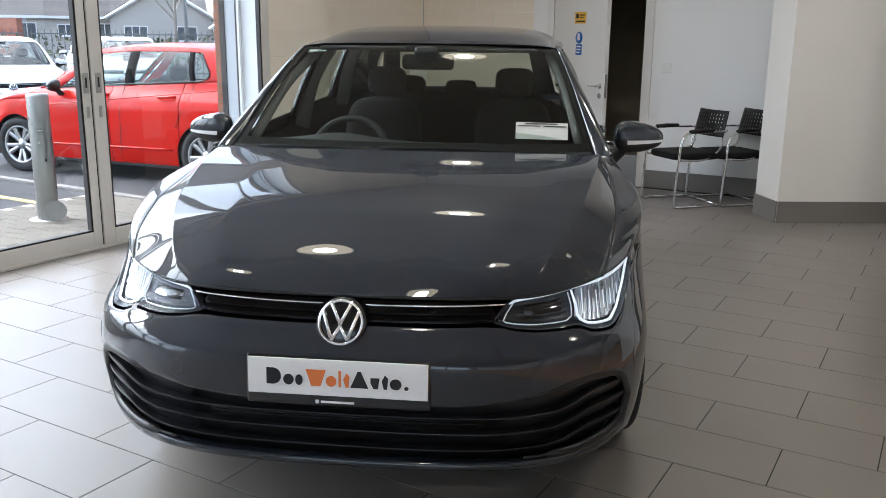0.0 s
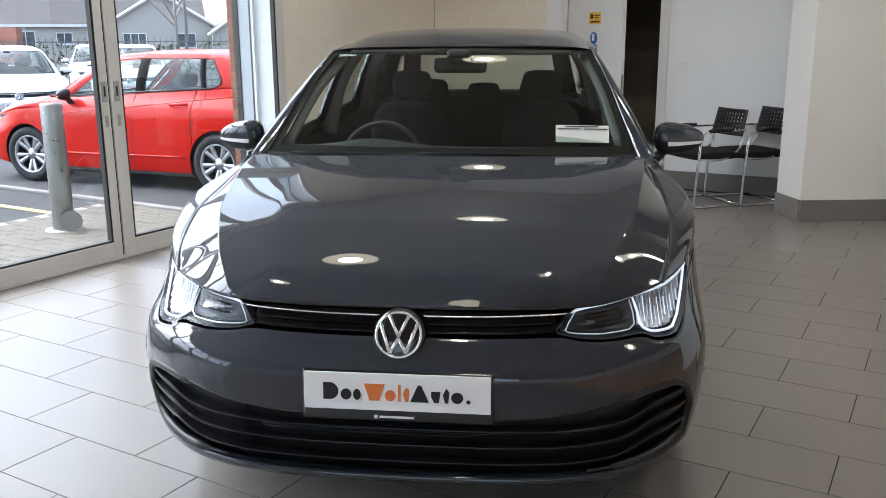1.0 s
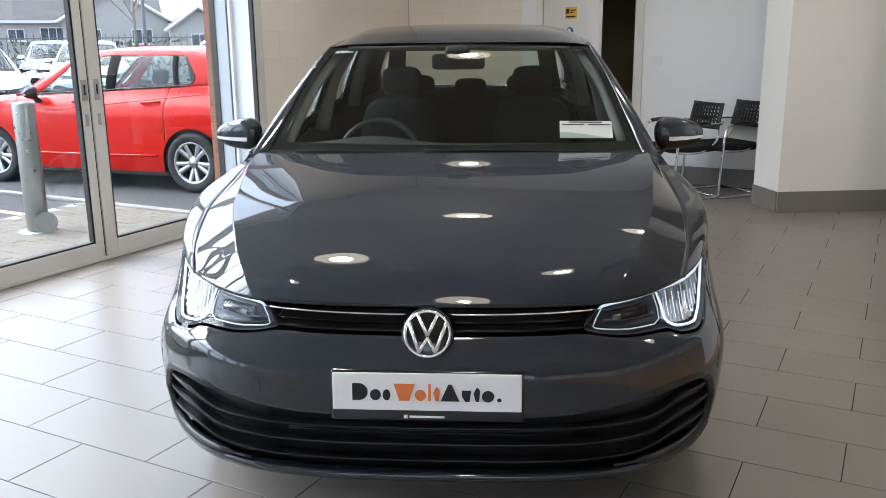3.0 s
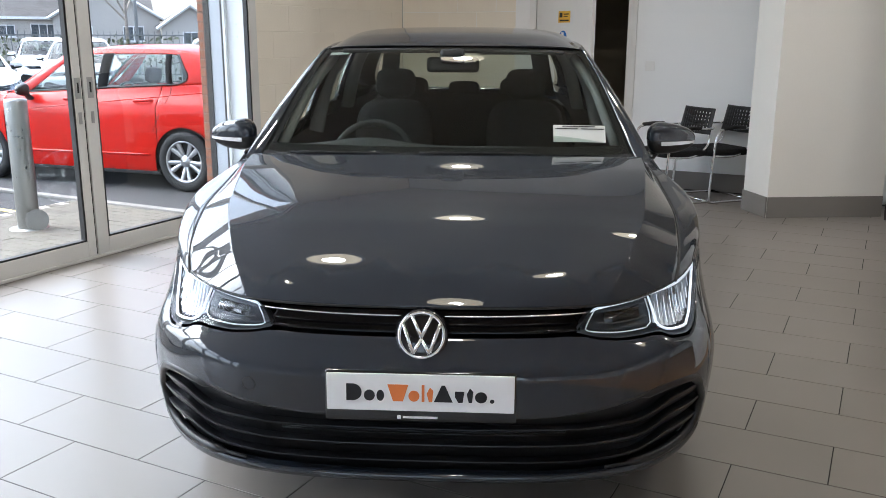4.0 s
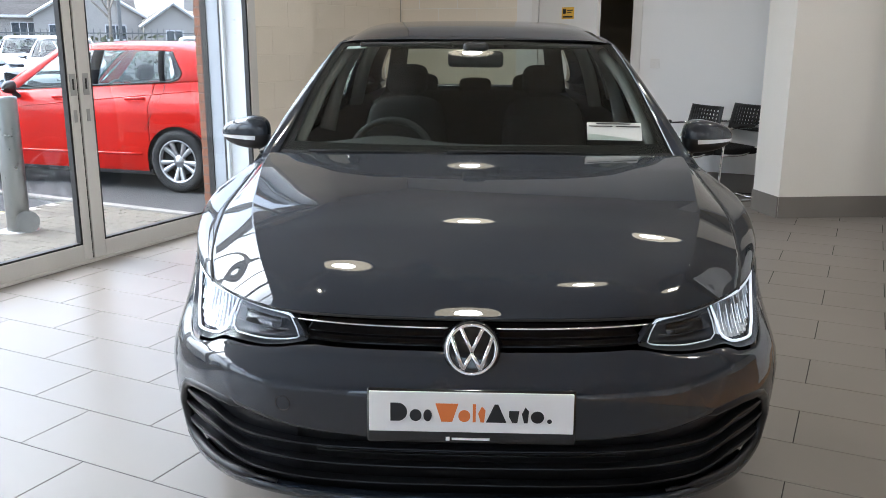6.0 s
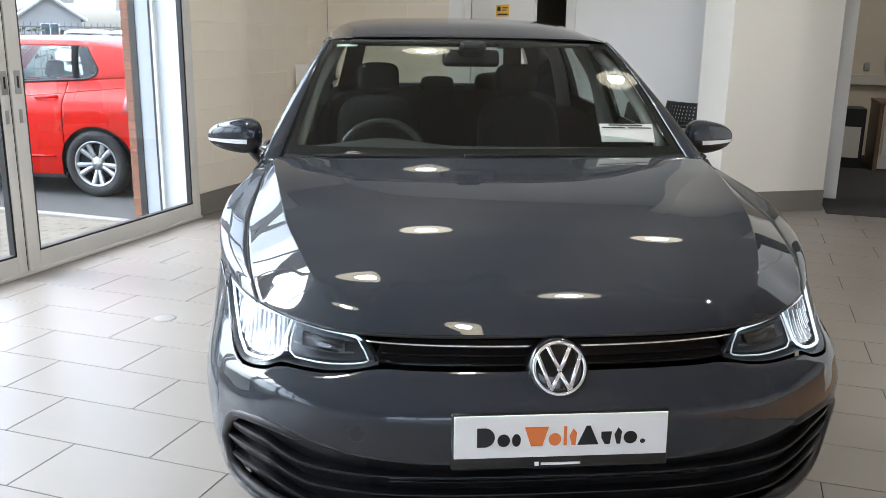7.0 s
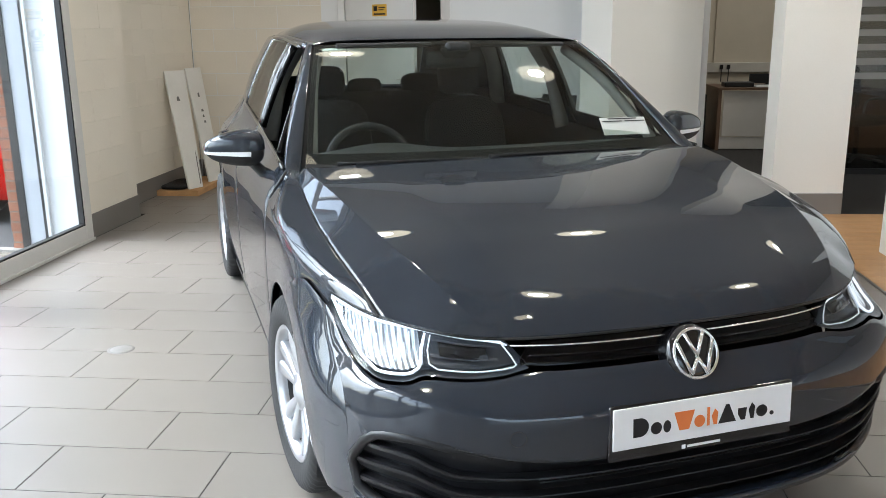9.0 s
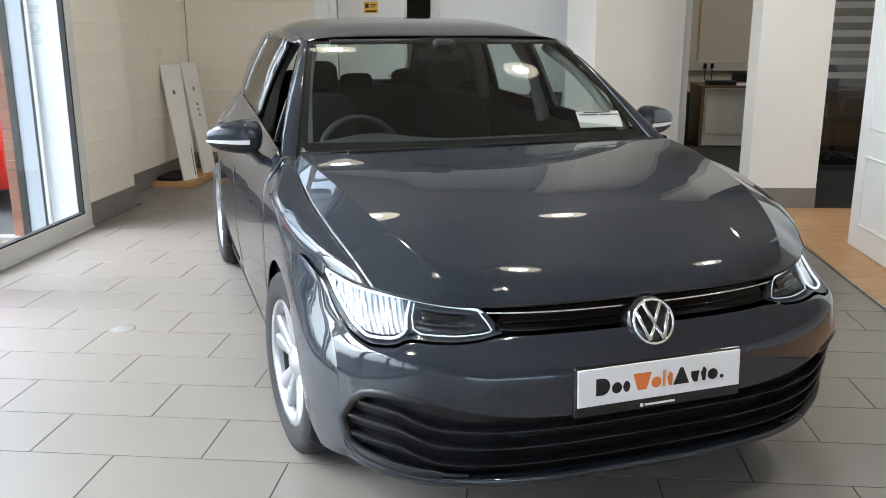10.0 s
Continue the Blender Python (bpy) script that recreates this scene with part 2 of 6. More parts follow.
# ---- the showroom ----
DX, BY, RX, HC = -1.45, 6.2, -1.72, 4.0   # glazed side, back wall, recess wall, ceiling
floor = setting("floor", boxes((-1.5, 3.58, -9.0, 6.2, -0.12, -0.0018), (-1.95, -1.5, 4.2, 6.2, -0.12, -0.0018), (3.58, 9.0, -9.0, 12.0, -0.12, -0.006)), GROUT,
                "taupe rectangular floor tiles laid in running bond")
ceiling = setting("ceiling", boxes((-1.9, 9.1, -9.1, 12.1, HC, HC + 0.2)), CEIL, "plain white showroom ceiling")
# left side: pier, recess and the wall over the glazing
wall_west = setting("wall_west", boxes((-1.78, -1.485, 3.405, 4.2, 0, HC), (-2.0, -1.725, 4.2, 6.4, 0, HC), (-1.78, -1.4, -9.0, 3.405, 3.87, HC), (-1.78, -1.4, -9.1, -8.73, 0, 3.87)), WALLPAINT,
                    "cream painted blockwork wall with a shallow pier")
wall_north = setting("wall_north", boxes((-2.0, -0.16, BY + 0.005, 6.4, 0, HC), (-0.16, 0.78, BY, 6.4, 2.1, HC), (0.78, 3.3, BY, 6.4, 0, HC)), WHITEWALL,
                     "white painted back wall with a doorway")
wall_south = setting("wall_south", boxes((-1.9, 2.6, -9.1, -8.9, 0, HC), (8.4, 9.1, -9.1, -8.9, 0, HC), (2.6, 8.4, -9.1, -8.9, 3.1, HC)), WHITEWALL, "plain white wall")
wall_east = setting("wall_east", boxes((8.9, 9.1, -9, 12, 0, HC)), WHITEWALL, "plain white wall")
wall_office = setting("wall_office", boxes((2.4, 9.0, 9.6, 9.8, 0, HC), (2.3, 2.5, 6.4, 9.8, 0, HC)), mat("office_wall", (0.56, 0.50, 0.40), 0.8, var=0.04, bump=0.1), "buff office wall")
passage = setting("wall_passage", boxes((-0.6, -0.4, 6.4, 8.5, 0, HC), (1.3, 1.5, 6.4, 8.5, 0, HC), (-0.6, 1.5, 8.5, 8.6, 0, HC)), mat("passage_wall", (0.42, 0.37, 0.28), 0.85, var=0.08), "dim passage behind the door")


# angled pier beside the chairs and pier beside the office
C1, C1L, C1R = (2.30, 5.09), (2.07, 5.40), (3.13, 5.61)


def prism(foot):
    """An upright block from the floor to the ceiling on a four-sided foot, given anticlockwise."""
    bm = bmesh.new()
    lo, hi = [[bm.verts.new((x, y, z)) for x, y in foot] for z in (0, HC)]
    bm.faces.new(hi)
    bm.faces.new(list(reversed(lo)))
    for k in range(len(foot)):
        j = (k + 1) % len(foot)
        bm.faces.new((lo[k], lo[j], hi[j], hi[k]))
    return bm


setting("wall_pier_1", prism([C1, C1R, (2.95, 5.98), C1L]), BEIGEWALL, "angled beige pier with a grey skirting")
setting("wall_pier_2", prism([(3.51, 4.48), (4.05, 4.50), (4.06, 4.95), (3.55, 4.95)]), BEIGEWALL, "beige pier between the office openings")

# glazed leaves along the west side
def glazed_leaf(name, y0, y1, label, st1=.092):
    """A glazed leaf in an ivory frame; its inner face is at DX."""
    fr = bmesh.new()
    x0, x1, st = DX - .055, DX, .092
    for a in ((y0, y0 + st, 0.02, 2.45), (y1 - st1, y1, 0.02, 2.45), (y0 + st, y1 - st1, .02, .122), (y0 + st, y1 - st1, 2.36, 2.45)):
        box(fr, x0, x1, *a)
    leaf = tagged(part(name, fr, FRAME, None, label, smooth=False, bevel=.004), kind="structure")
    gk = bmesh.new()
    for a in ((y0 + st, y0 + st + .014, .122, 2.36), (y1 - st1 - .014, y1 - st1, .122, 2.36), (y0 + st, y1 - st1, .122, .134)):
        box(gk, DX - .045, DX - .006, *a)
    part("gasket", gk, GASKETGAP, leaf, smooth=False)
    gl = bmesh.new()
    box(gl, DX - .030, DX - .024, y0 + st + .002, y1 - st1 - .002, .124, 2.36)
    part("pane", gl, CLEAR, leaf, smooth=False).visible_shadow = False
    return leaf


def upper_light(name, y0, y1):
    """A fixed pane above a leaf, split by a mullion."""
    fr, mid = bmesh.new(), (y0 + y1) / 2
    for a in ((y0, y0 + .06, 2.46, 3.86), (y1 - .06, y1, 2.46, 3.86), (mid - .03, mid + .03, 2.54, 3.79), (y0 + .06, y1 - .06, 2.46, 2.54), (y0 + .06, y1 - .06, 3.79, 3.86)):
        box(fr, DX - .055, DX, *a)
    up = tagged(part(name, fr, FRAME, None, "fixed upper glazing in an ivory metal frame", smooth=False, bevel=.004), kind="structure")
    for a, b in ((y0 + .061, mid - .031), (mid + .031, y1 - .061)):
        gl = bmesh.new()
        box(gl, DX - .030, DX - .024, a, b, 2.542, 3.788)
        part("pane", gl, CLEAR, up, smooth=False).visible_shadow = False


leaves = []
for k, (a, b) in enumerate(((1.652, 3.385), (-.07, 1.636), (-1.80, -.09), (-3.53, -1.82), (-5.26, -3.55), (-6.99, -5.28), (-8.72, -7.01))):
    leaves.append(glazed_leaf("window_%d" % (k + 1), a, b, "glazed entrance leaf in an ivory metal frame", .064 if k == 1 else .092))
    upper_light("window_%d" % (k + 8), a - .008, b + .008)
# near-black strip fills the gap where the first two leaves meet
setting("trim_2", boxes((DX - .052, DX - .012, 1.637, 1.651, .022, 2.45)), GASKETGAP, "dark strip in the gap between the closed leaves")
setting("door_track", boxes((DX - .07, DX + .012, -8.7, 3.385, 0, .02)), FRAME, "worn ivory threshold strip", bevel=.003)
for leaf, y in ((leaves[0], 1.70), (leaves[1], 1.603)):
    bm = boxes((DX, DX + .004, y - .022, y + .022, 1.04, 1.17), (DX, DX + .004, y - .012, y + .012, .88, .955))
    plate = part("lock_plate", bm, mat("lock_steel", (.40, .395, .38), .4, .35, var=.1, scale=20), leaf, "brushed steel lock plate", smooth=False, bevel=.001)
    part("keyhole", boxes((DX + .004, DX + .006, y - .006, y + .006, 1.075, 1.14)), GASKETGAP, plate, smooth=False)

# shop window in the south wall
for k in range(4):
    x0, x1 = 2.6 + 1.45 * k, 4.05 + 1.45 * k
    fr = boxes((x0, x0 + .05, -9.02, -8.95, 0, 3.1), (x1 - .05, x1, -9.02, -8.95, 0, 3.1), (x0 + .05, x1 - .05, -9.02, -8.95, 0, .12), (x0 + .05, x1 - .05, -9.02, -8.95, 3.02, 3.1), (x0 + .05, x1 - .05, -9.02, -8.95, 2.3, 2.36))
    win = tagged(part("window_%d" % (k + 15), fr, FRAME, None, "tall shop window in an ivory metal frame", smooth=False), kind="structure")
    for z0, z1 in ((.122, 2.298), (2.362, 3.018)):
        part("pane", boxes((x0 + .052, x1 - .052, -8.99, -8.984, z0, z1)), CLEAR, win, smooth=False).visible_shadow = False

# jamb beyond the last leaf and the brick return outside
setting("door_jamb", boxes((-1.778, -1.51, 3.388, 3.403, -.1, 3.9), (-1.778, -1.755, 3.36, 3.388, -.1, 3.9)), mat("jamb_white", (.50, .515, .53), .5, var=.05, scale=3), "white jamb board")
setting("window_jamb", boxes((-1.925, -1.803, 3.374, 3.403, -.1, 3.9)), mat("pale_blue_frame", (.36, .385, .42), .35, var=.03), "pale blue-white outer frame")
setting("jamb_gasket", boxes((-1.803, -1.778, 3.366, 3.403, -.1, 3.9), (-1.982, -1.925, 3.366, 3.403, -.1, 3.9)), GASKETGAP, "dark gasket")
for z in (1.42, 1.52, 2.0):
    bm = bmesh.new()
    lathe(bm, [(.001, .003), (.009, .002), (.011, 0)], 12, Matrix.Translation((-1.655, 3.3875, z)) @ Matrix.Rotation(radians(90), 4, "X"))
    tagged(part("screw_cap", bm, mat("cap_grey", (.55, .56, .57), .5, var=.1)), "round grey plastic screw cap on the jamb", "screw cap", "screw caps on the jamb")
wall_brick = setting("wall_brick", boxes((-2.083, -1.984, 3.412, 6.4, -.2, 3.9)), mat("dark_mortar", (.15, .135, .12), .95, bump=.6, bscale=160, var=.15), "red brick outer wall")

# skirtings
def skirting(name, p, q, side_, h=.172):
    d = Vector((q[0] - p[0], q[1] - p[1], 0))
    m = Matrix.Translation((p[0], p[1], 0)) @ Matrix.Rotation(math.atan2(d.y, d.x), 4, "Z")
    bm = bmesh.new()
    box(bm, 0, d.length, 0 if side_ > 0 else -.013, .013 if side_ > 0 else 0, 0, h, m)
    setting(name, bm, SKIRT, "grey tile skirting", bevel=.002)


skirting("baseboard", (-1.484, 3.405), (-1.484, 4.2), -1)
skirting("baseboard", (-1.484, 4.2015), (-1.724, 4.2015), -1)
skirting("baseboard", (-1.724, 4.22), (-1.724, 6.19), -1)
skirting("baseboard", (-1.70, 6.204), (-.23, 6.204), -1)
skirting("baseboard", (.866, 6.199), (2.9, 6.199), -1)
skirting("baseboard", C1, C1R, -1)
skirting("baseboard", C1L, C1, -1)
skirting("baseboard", (3.51, 4.48), (4.05, 4.50), -1)

# door in the back wall, half open towards the room
setting("door_frame", boxes((-.23, -.16, 6.17, 6.22, 0, 2.16), (.78, .865, 6.17, 6.22, 0, 2.16), (-.16, .78, 6.17, 6.22, 2.09, 2.16), (-.17, -.158, 6.2, 6.4, 0, 2.1), (.77, .782, 6.2, 6.4, 0, 2.1)), WHITEDOOR, "white door frame", bevel=.004)
DM = Matrix.Translation((-.135, 6.175, 0)) @ Matrix.Rotation(radians(-33), 4, "Z")
bm = bmesh.new()
box(bm, 0, .86, -.022, .022, .01, 2.08, DM)
door_1 = setting("door_1", bm, WHITEDOOR, "white flush door standing half open", bevel=.003)
for sgn in (-1, 1):
    bm = bmesh.new()
    tube(bm, curve3([DM @ Vector((.80, sgn * .022, .99)), DM @ Vector((.80, sgn * .065, .99)), DM @ Vector((.77, sgn * .072, .99)), DM @ Vector((.68, sgn * .070, .988))], 5), .009, 8)
    lathe(bm, [(.001, .008), (.022, .008), (.026, 0)], 18, DM @ Matrix.Translation((.80, sgn * .0225, .99)) @ Matrix.Rotation(radians(90 * sgn * -1), 4, "X"))
    part("door_handle", bm, CHROME, door_1, "chrome lever handle")
    bm = bmesh.new()
    lathe(bm, [(.001, .007), (.022, .007), (.026, 0)], 18, DM @ Matrix.Translation((.80, sgn * .0225, .90)) @ Matrix.Rotation(radians(90 * sgn * -1), 4, "X"))
    part("lock_rose", bm, STEEL, door_1)
bm = bmesh.new()
box(bm, .8605, .863, -.011, .011, .88, 1.1, DM)
part("lock_forend", bm, STEEL, door_1, smooth=False)
SIGNY = mat("sign_yellow", (.78, .47, .06), .5, var=.08)
SIGNB = mat("sign_blue", (.02, .13, .42), .5, var=.06)
DMS = DM @ Matrix.Translation((.445, -.0235, -.02))


def signboard(name, x0, x1, z0, z1, material, label, rows):
    bm = bmesh.new()
    box(bm, x0, x1, -.0015, .0015, z0, z1, DMS)
    sg = tagged(part(name, bm, material, None, smooth=False), label, "sign")
    bm = bmesh.new()
    for a, b, c, d in rows:
        box(bm, x0 + (x1 - x0) * a, x0 + (x1 - x0) * b, -.0024, -.0016, z0 + (z1 - z0) * c, z0 + (z1 - z0) * d, DMS)
    part("printing", bm, PRINTBLACK if material is SIGNY else PLATEWHITE, sg, smooth=False)
    return sg


signboard("warning_sign", -.088, .092, 1.582, 1.689, SIGNY, "yellow notice with dark print fixed to the door", [(.1, .35, .45, .85), (.45, .9, .68, .78), (.45, .8, .5, .58), (.12, .9, .12, .25)])
signboard("name_strip", -.045, .045, 1.535, 1.548, PLATEWHITE, "narrow white strip fixed to the door", [(.1, .9, .3, .7)])
signboard("rule_sign", -.055, .04, 1.288, 1.39, SIGNB, "blue notice with white print fixed to the door", [(.12, .88, .72, .84), (.12, .8, .45, .57), (.12, .7, .18, .3)])
bm = bmesh.new()
lathe(bm, [(.001, .0028), (.055, .0028), (.057, 0)], 28, DMS @ Matrix.Translation((-.01, 0, 1.45)) @ Matrix.Rotation(radians(90), 4, "X"))
dot = tagged(part("round_sign", bm, SIGNB), "round blue notice fixed to the door", "sign")
bm = bmesh.new()
box(bm, -.03, .005, -.0045, -.003, 1.425, 1.49, DMS)
part("printing", bm, PLATEWHITE, dot, smooth=False)

setting("corner_joint", boxes((-1.7225, -1.7195, 6.198, 6.2015, .174, HC - .01)), mat("sealant_grey", (.30, .28, .25), .8, var=.2), "dark sealant joint in the corner")

# light switch on the back wall
bm = boxes((.965, 1.055, 6.190, 6.1995, 1.115, 1.205))
switch = tagged(part("light_switch", bm, WHITEDOOR, None, bevel=.003), "white square light switch on the wall", "switch")
part("rocker", boxes((.998, 1.022, 6.1865, 6.1900, 1.142, 1.178)), WHITEDOOR, switch, bevel=.001)


# ceiling lamps
def ceiling_lamp(x, y):
    lm = thing("ceiling_lamp", "round ceiling downlight with a cream dish and bright centre", "lamp", pose(x, y, HC), "downlights in the ceiling")
    bm = bmesh.new()
    lathe(bm, [(.225, -.010), (.237, -.014), (.249, -.006), (.252, 0)], 36)
    part("ring", bm, WHITEFRAME, lm)
    bm = bmesh.new()
    lathe(bm, [(.225, -.010), (.180, -.005), (.095, -.003)], 36)
    part("dish", bm, LAMPDISH, lm)
    bm = bmesh.new()
    lathe(bm, [(.095, -.003), (.06, -.009), (.001, -.012)], 28)
    part("bulb", bm, WARMLAMP, lm)
    return lm


LAMPS = [(.54, 2.98), (.50, .75), (.50, -1.5), (2.56, 3.05), (2.52, .70), (2.54, -1.5), (4.57, 2.95), (4.57, .75), (4.6, 7.4), (5.9, 6.9)]
first = ceiling_lamp(*LAMPS[0])
for x, y in LAMPS[1:]:
    copy_thing(first, pose(x, y, HC))


# visitor chairs: cantilever tube frame, perforated back
def visitor_chair(m):
    ch = thing("visitor_chair", "chrome cantilever visitor chair with a perforated black back", "chair", m, "visitor chairs by the wall")
    seat = bmesh.new()
    puff(seat, 0, 0, .44, .235, .235, .035, .35)
    part("seat", seat, FABRIC, ch, "black padded seat")
    bk = bmesh.new()
    n, k = 11, 7

    def back_(u, v, o=0.0):
        return Vector((u * (.215 - .01 * v), .225 + .05 * v - .03 * (1 - u * u) + o, .60 + .225 * v))
    us, vs2 = lin(-1, 1, 2 * n + 1), lin(0, 1, 2 * k + 1)
    # a sheet with a hole in every second cell
    vv = [[bk.verts.new(back_(u, v)) for u in us] for v in vs2]
    for j in range(2 * k):
        for i in range(2 * n):
            if i % 2 == 1 and j % 2 == 1 and 1 < i < 2 * n - 2 and 2 < j < 2 * k - 1:
                continue
            bk.faces.new((vv[j][i], vv[j][i + 1], vv[j + 1][i + 1], vv[j + 1][i]))
    part("backrest", bk, mat("black_shell", (.014, .014, .015), .45, var=.2), ch, "perforated black plastic backrest", thick=.012)
    for s in (-1, 1):
        bm = bmesh.new()
        tube(bm, curve3([(s * .215, .26, .66), (s * .245, .22, .655), (s * .262, .05, .655), (s * .262, -.13, .65), (s * .262, -.20, .60), (s * .262, -.225, .45), (s * .262, -.245, .06), (s * .262, -.225, .014), (s * .262, -.14, .011), (s * .262, .22, .011)], 6), .0115, 8)
        part("side_tube", bm, CHROME, ch)
        bm = bmesh.new()
        tube(bm, [(s * .262, .09, .663), (s * .262, -.03, .664), (s * .262, -.14, .659)], [.017, .02, .016], 8)
        part("armrest", bm, BLACK, ch)
        bm = bmesh.new()
        tube(bm, curve3([(s * .20, .24, .64), (s * .205, .22, .50), (s * .23, .05, .415), (s * .262, -.215, .42)], 5), .010, 8)
        part("seat_rail", bm, CHROME, ch)
    bm = bmesh.new()
    tube(bm, [(-.262, .22, .0125), (.262, .22, .0125)], .0115, 8)
    part("floor_bar", bm, CHROME, ch)
    return ch


chair_a = visitor_chair(pose(1.41, 5.55, 0, 0, 0, -41))
copy_thing(chair_a, pose(1.735, 5.845, 0, 0, 0, -41))

# office beyond the piers
OFFWALL = MATS["office_wall"]
desk = thing("desk", "office desk with a walnut top and white panels", "desk", pose(3.87, 8.25, 0))
DESKWOOD = mat("walnut_laminate", (.13, .075, .045), .45, var=.2, scale=8, bscale=60)
PANEL = mat("desk_panel_white", (.55, .52, .48), .55, var=.04)
part("desk_top", boxes((-.03, 1.7, -.02, .75, .715, .745)), DESKWOOD, desk, bevel=.003)
part("side_panel", boxes((-.02, .02, 0, .74, 0, .715)), DESKWOOD, desk, smooth=False)
part("modesty_panel", boxes((.05, 1.05, .02, .04, .17, .70)), PANEL, desk, "white panel", smooth=False)
part("plinth_panel", boxes((.02, .58, .03, .05, .02, .16)), PANEL, desk, smooth=False)
part("side_panel", boxes((1.62, 1.66, 0, .74, 0, .715)), DESKWOOD, desk, smooth=False)
bm = boxes((3.93, 4.27, 8.32, 8.52, .745, .80))
tagged(part("desk_tray", bm, BLACK, None, bevel=.01), "low black tray standing on the desk", "tray")
bm = boxes((4.28, 4.56, 8.28, 8.48, .745, .755), (4.30, 4.5, 8.30, 8.46, .755, .763))
tagged(part("paper_stack", bm, PLATEWHITE, None, smooth=False), "small stack of white paper on the desk", "paper")
bm = bmesh.new()
lathe(bm, [(.001, .004), (.036, .004), (.041, .0), (.043, .1), (.040, .1), (.037, .008), (.001, .008)], 24, Matrix.Translation((4.66, 8.36, .745)))
tagged(part("mug", bm, mat("mug_blue", (.02, .05, .35), .3, coat=.5, var=.1)), "blue mug standing on the desk", "mug")
bm = boxes((4.3, 4.75, 8.70, 8.73, .765, .88), (4.5, 4.56, 8.72, 8.76, .75, .80), (4.42, 4.64, 8.62, 8.80, .745, .752))
tagged(part("desk_screen", bm, BLACK, None, bevel=.004), "low dark screen standing on the desk", "screen")
tr = setting("cable_trunking", boxes((2.5, 8.8, 9.54, 9.60, .86, .985)), mat("trunking_grey", (.52, .49, .44), .5, var=.03), "pale cable trunking along the office wall", bevel=.004)
for x in (4.13, 4.22):
    bm = boxes((x - .02, x + .02, 9.50, 9.539, .90, .96), (x - .006, x + .006, 9.505, 9.517, .74, .90))
    tagged(part("mains_plug", bm, BLACK, None, bevel=.004), "black mains plug in the wall trunking", "plug", "plugs in the trunking")
bm = boxes((3.80, 3.86, 9.585, 9.599, 1.03, 1.13))
tagged(part("wall_socket", bm, STEEL, None, bevel=.003), "small metal socket plate on the office wall", "socket")
bm = boxes((4.035, 4.06, 9.57, 9.60, .985, 2.69), (5.0, 5.03, 9.57, 9.60, .985, 2.69))
setting("trim", bm, OFFWALL, "vertical cover strip on the office wall")
bm = boxes((3.42, 3.74, 8.35, 8.75, 0.0, .66))
bin_ = tagged(part("office_bin", bm, BLACK, None, bevel=.01), "black waste bin standing beside the desk", "bin")
part("bin_panel", boxes((3.47, 3.70, 8.335, 8.348, .12, .46)), PANEL, bin_, "pale front panel", smooth=False)

# glass screen with frosted stripes and a swivel chair behind it
scr = setting("glass_partition", boxes((4.2, 6.8, 6.50, 6.51, .06, 2.4)), glass_mat("grey_glass", (.55, .56, .55)), "smoked glass partition with frosted stripes")
FROST = mat("frost_film", (.34, .33, .31), .7, var=.04)
for k in range(7):
    z = .93 + .135 * k
    part("frosted_stripe", boxes((4.2, 6.8, 6.494, 6.498, z, z + .062)), FROST, scr, smooth=False)
setting("partition_rail", boxes((4.2, 6.8, 6.48, 6.53, 0, .06), (4.2, 6.8, 6.48, 6.53, 2.4, HC)), BLACK, "black partition rail")
sw = thing("office_chair", "black swivel chair with chrome arms standing behind the glass", "chair", pose(5.05, 7.1, 0, 0, 0, 25))
bm = bmesh.new()
puff(bm, 0, 0, .48, .25, .25, .05, .4)
part("seat", bm, FABRIC, sw)
bm = bmesh.new()
puff(bm, 0, .27, .80, .23, .05, .25, .45, -8)
part("backrest", bm, FABRIC, sw)
bm = bmesh.new()
tube(bm, [(0, 0, .44), (0, 0, .10)], .028, 10)
part("column", bm, BLACK, sw)
for k in range(5):
    a = 2 * math.pi * k / 5
    bm = bmesh.new()
    tube(bm, [(0, 0, .11), (.3 * math.cos(a), .3 * math.sin(a), .07)], [.025, .015], 8)
    leg = part("leg", bm, STEEL, sw)
    bm = bmesh.new()
    lathe(bm, [(.012, -.02), (.032, -.018), (.032, .018), (.012, .02)], 14, Matrix.Translation((.3 * math.cos(a), .3 * math.sin(a), .033)) @ Matrix.Rotation(radians(90), 4, "Y"))
    part("castor", bm, BLACK, leg)
for s in (-1, 1):
    bm = bmesh.new()
    tube(bm, curve3([(s * .25, .2, .48), (s * .29, .18, .66), (s * .29, -.12, .67), (s * .26, -.15, .50)], 5), .012, 8)
    part("arm", bm, STEEL, sw)
d2 = setting("side_unit", boxes((4.9, 6.4, 7.9, 8.5, 0, .72)), DESKWOOD, "dark desk behind the partition", bevel=.004)

# white panelled door leaf standing open at the edge of the wooden floor
bm = bmesh.new()
box(bm, 3.885, 3.93, 1.20, 3.285, .012, 2.08)
door_2 = setting("door_2", bm, WHITEDOOR, "white panelled door leaf standing open", bevel=.003)
for z0, z1 in ((.18, .62), (.80, 1.90)):
    for y0, y1 in ((1.35, 2.15), (2.32, 3.12)):
        bm = bmesh.new()
        tube(bm, [(3.884, y0, z0), (3.884, y1, z0), (3.884, y1, z1), (3.884, y0, z1)], .010, 6, closed=True)
        part("moulding", bm, WHITEDOOR, door_2, smooth=False)

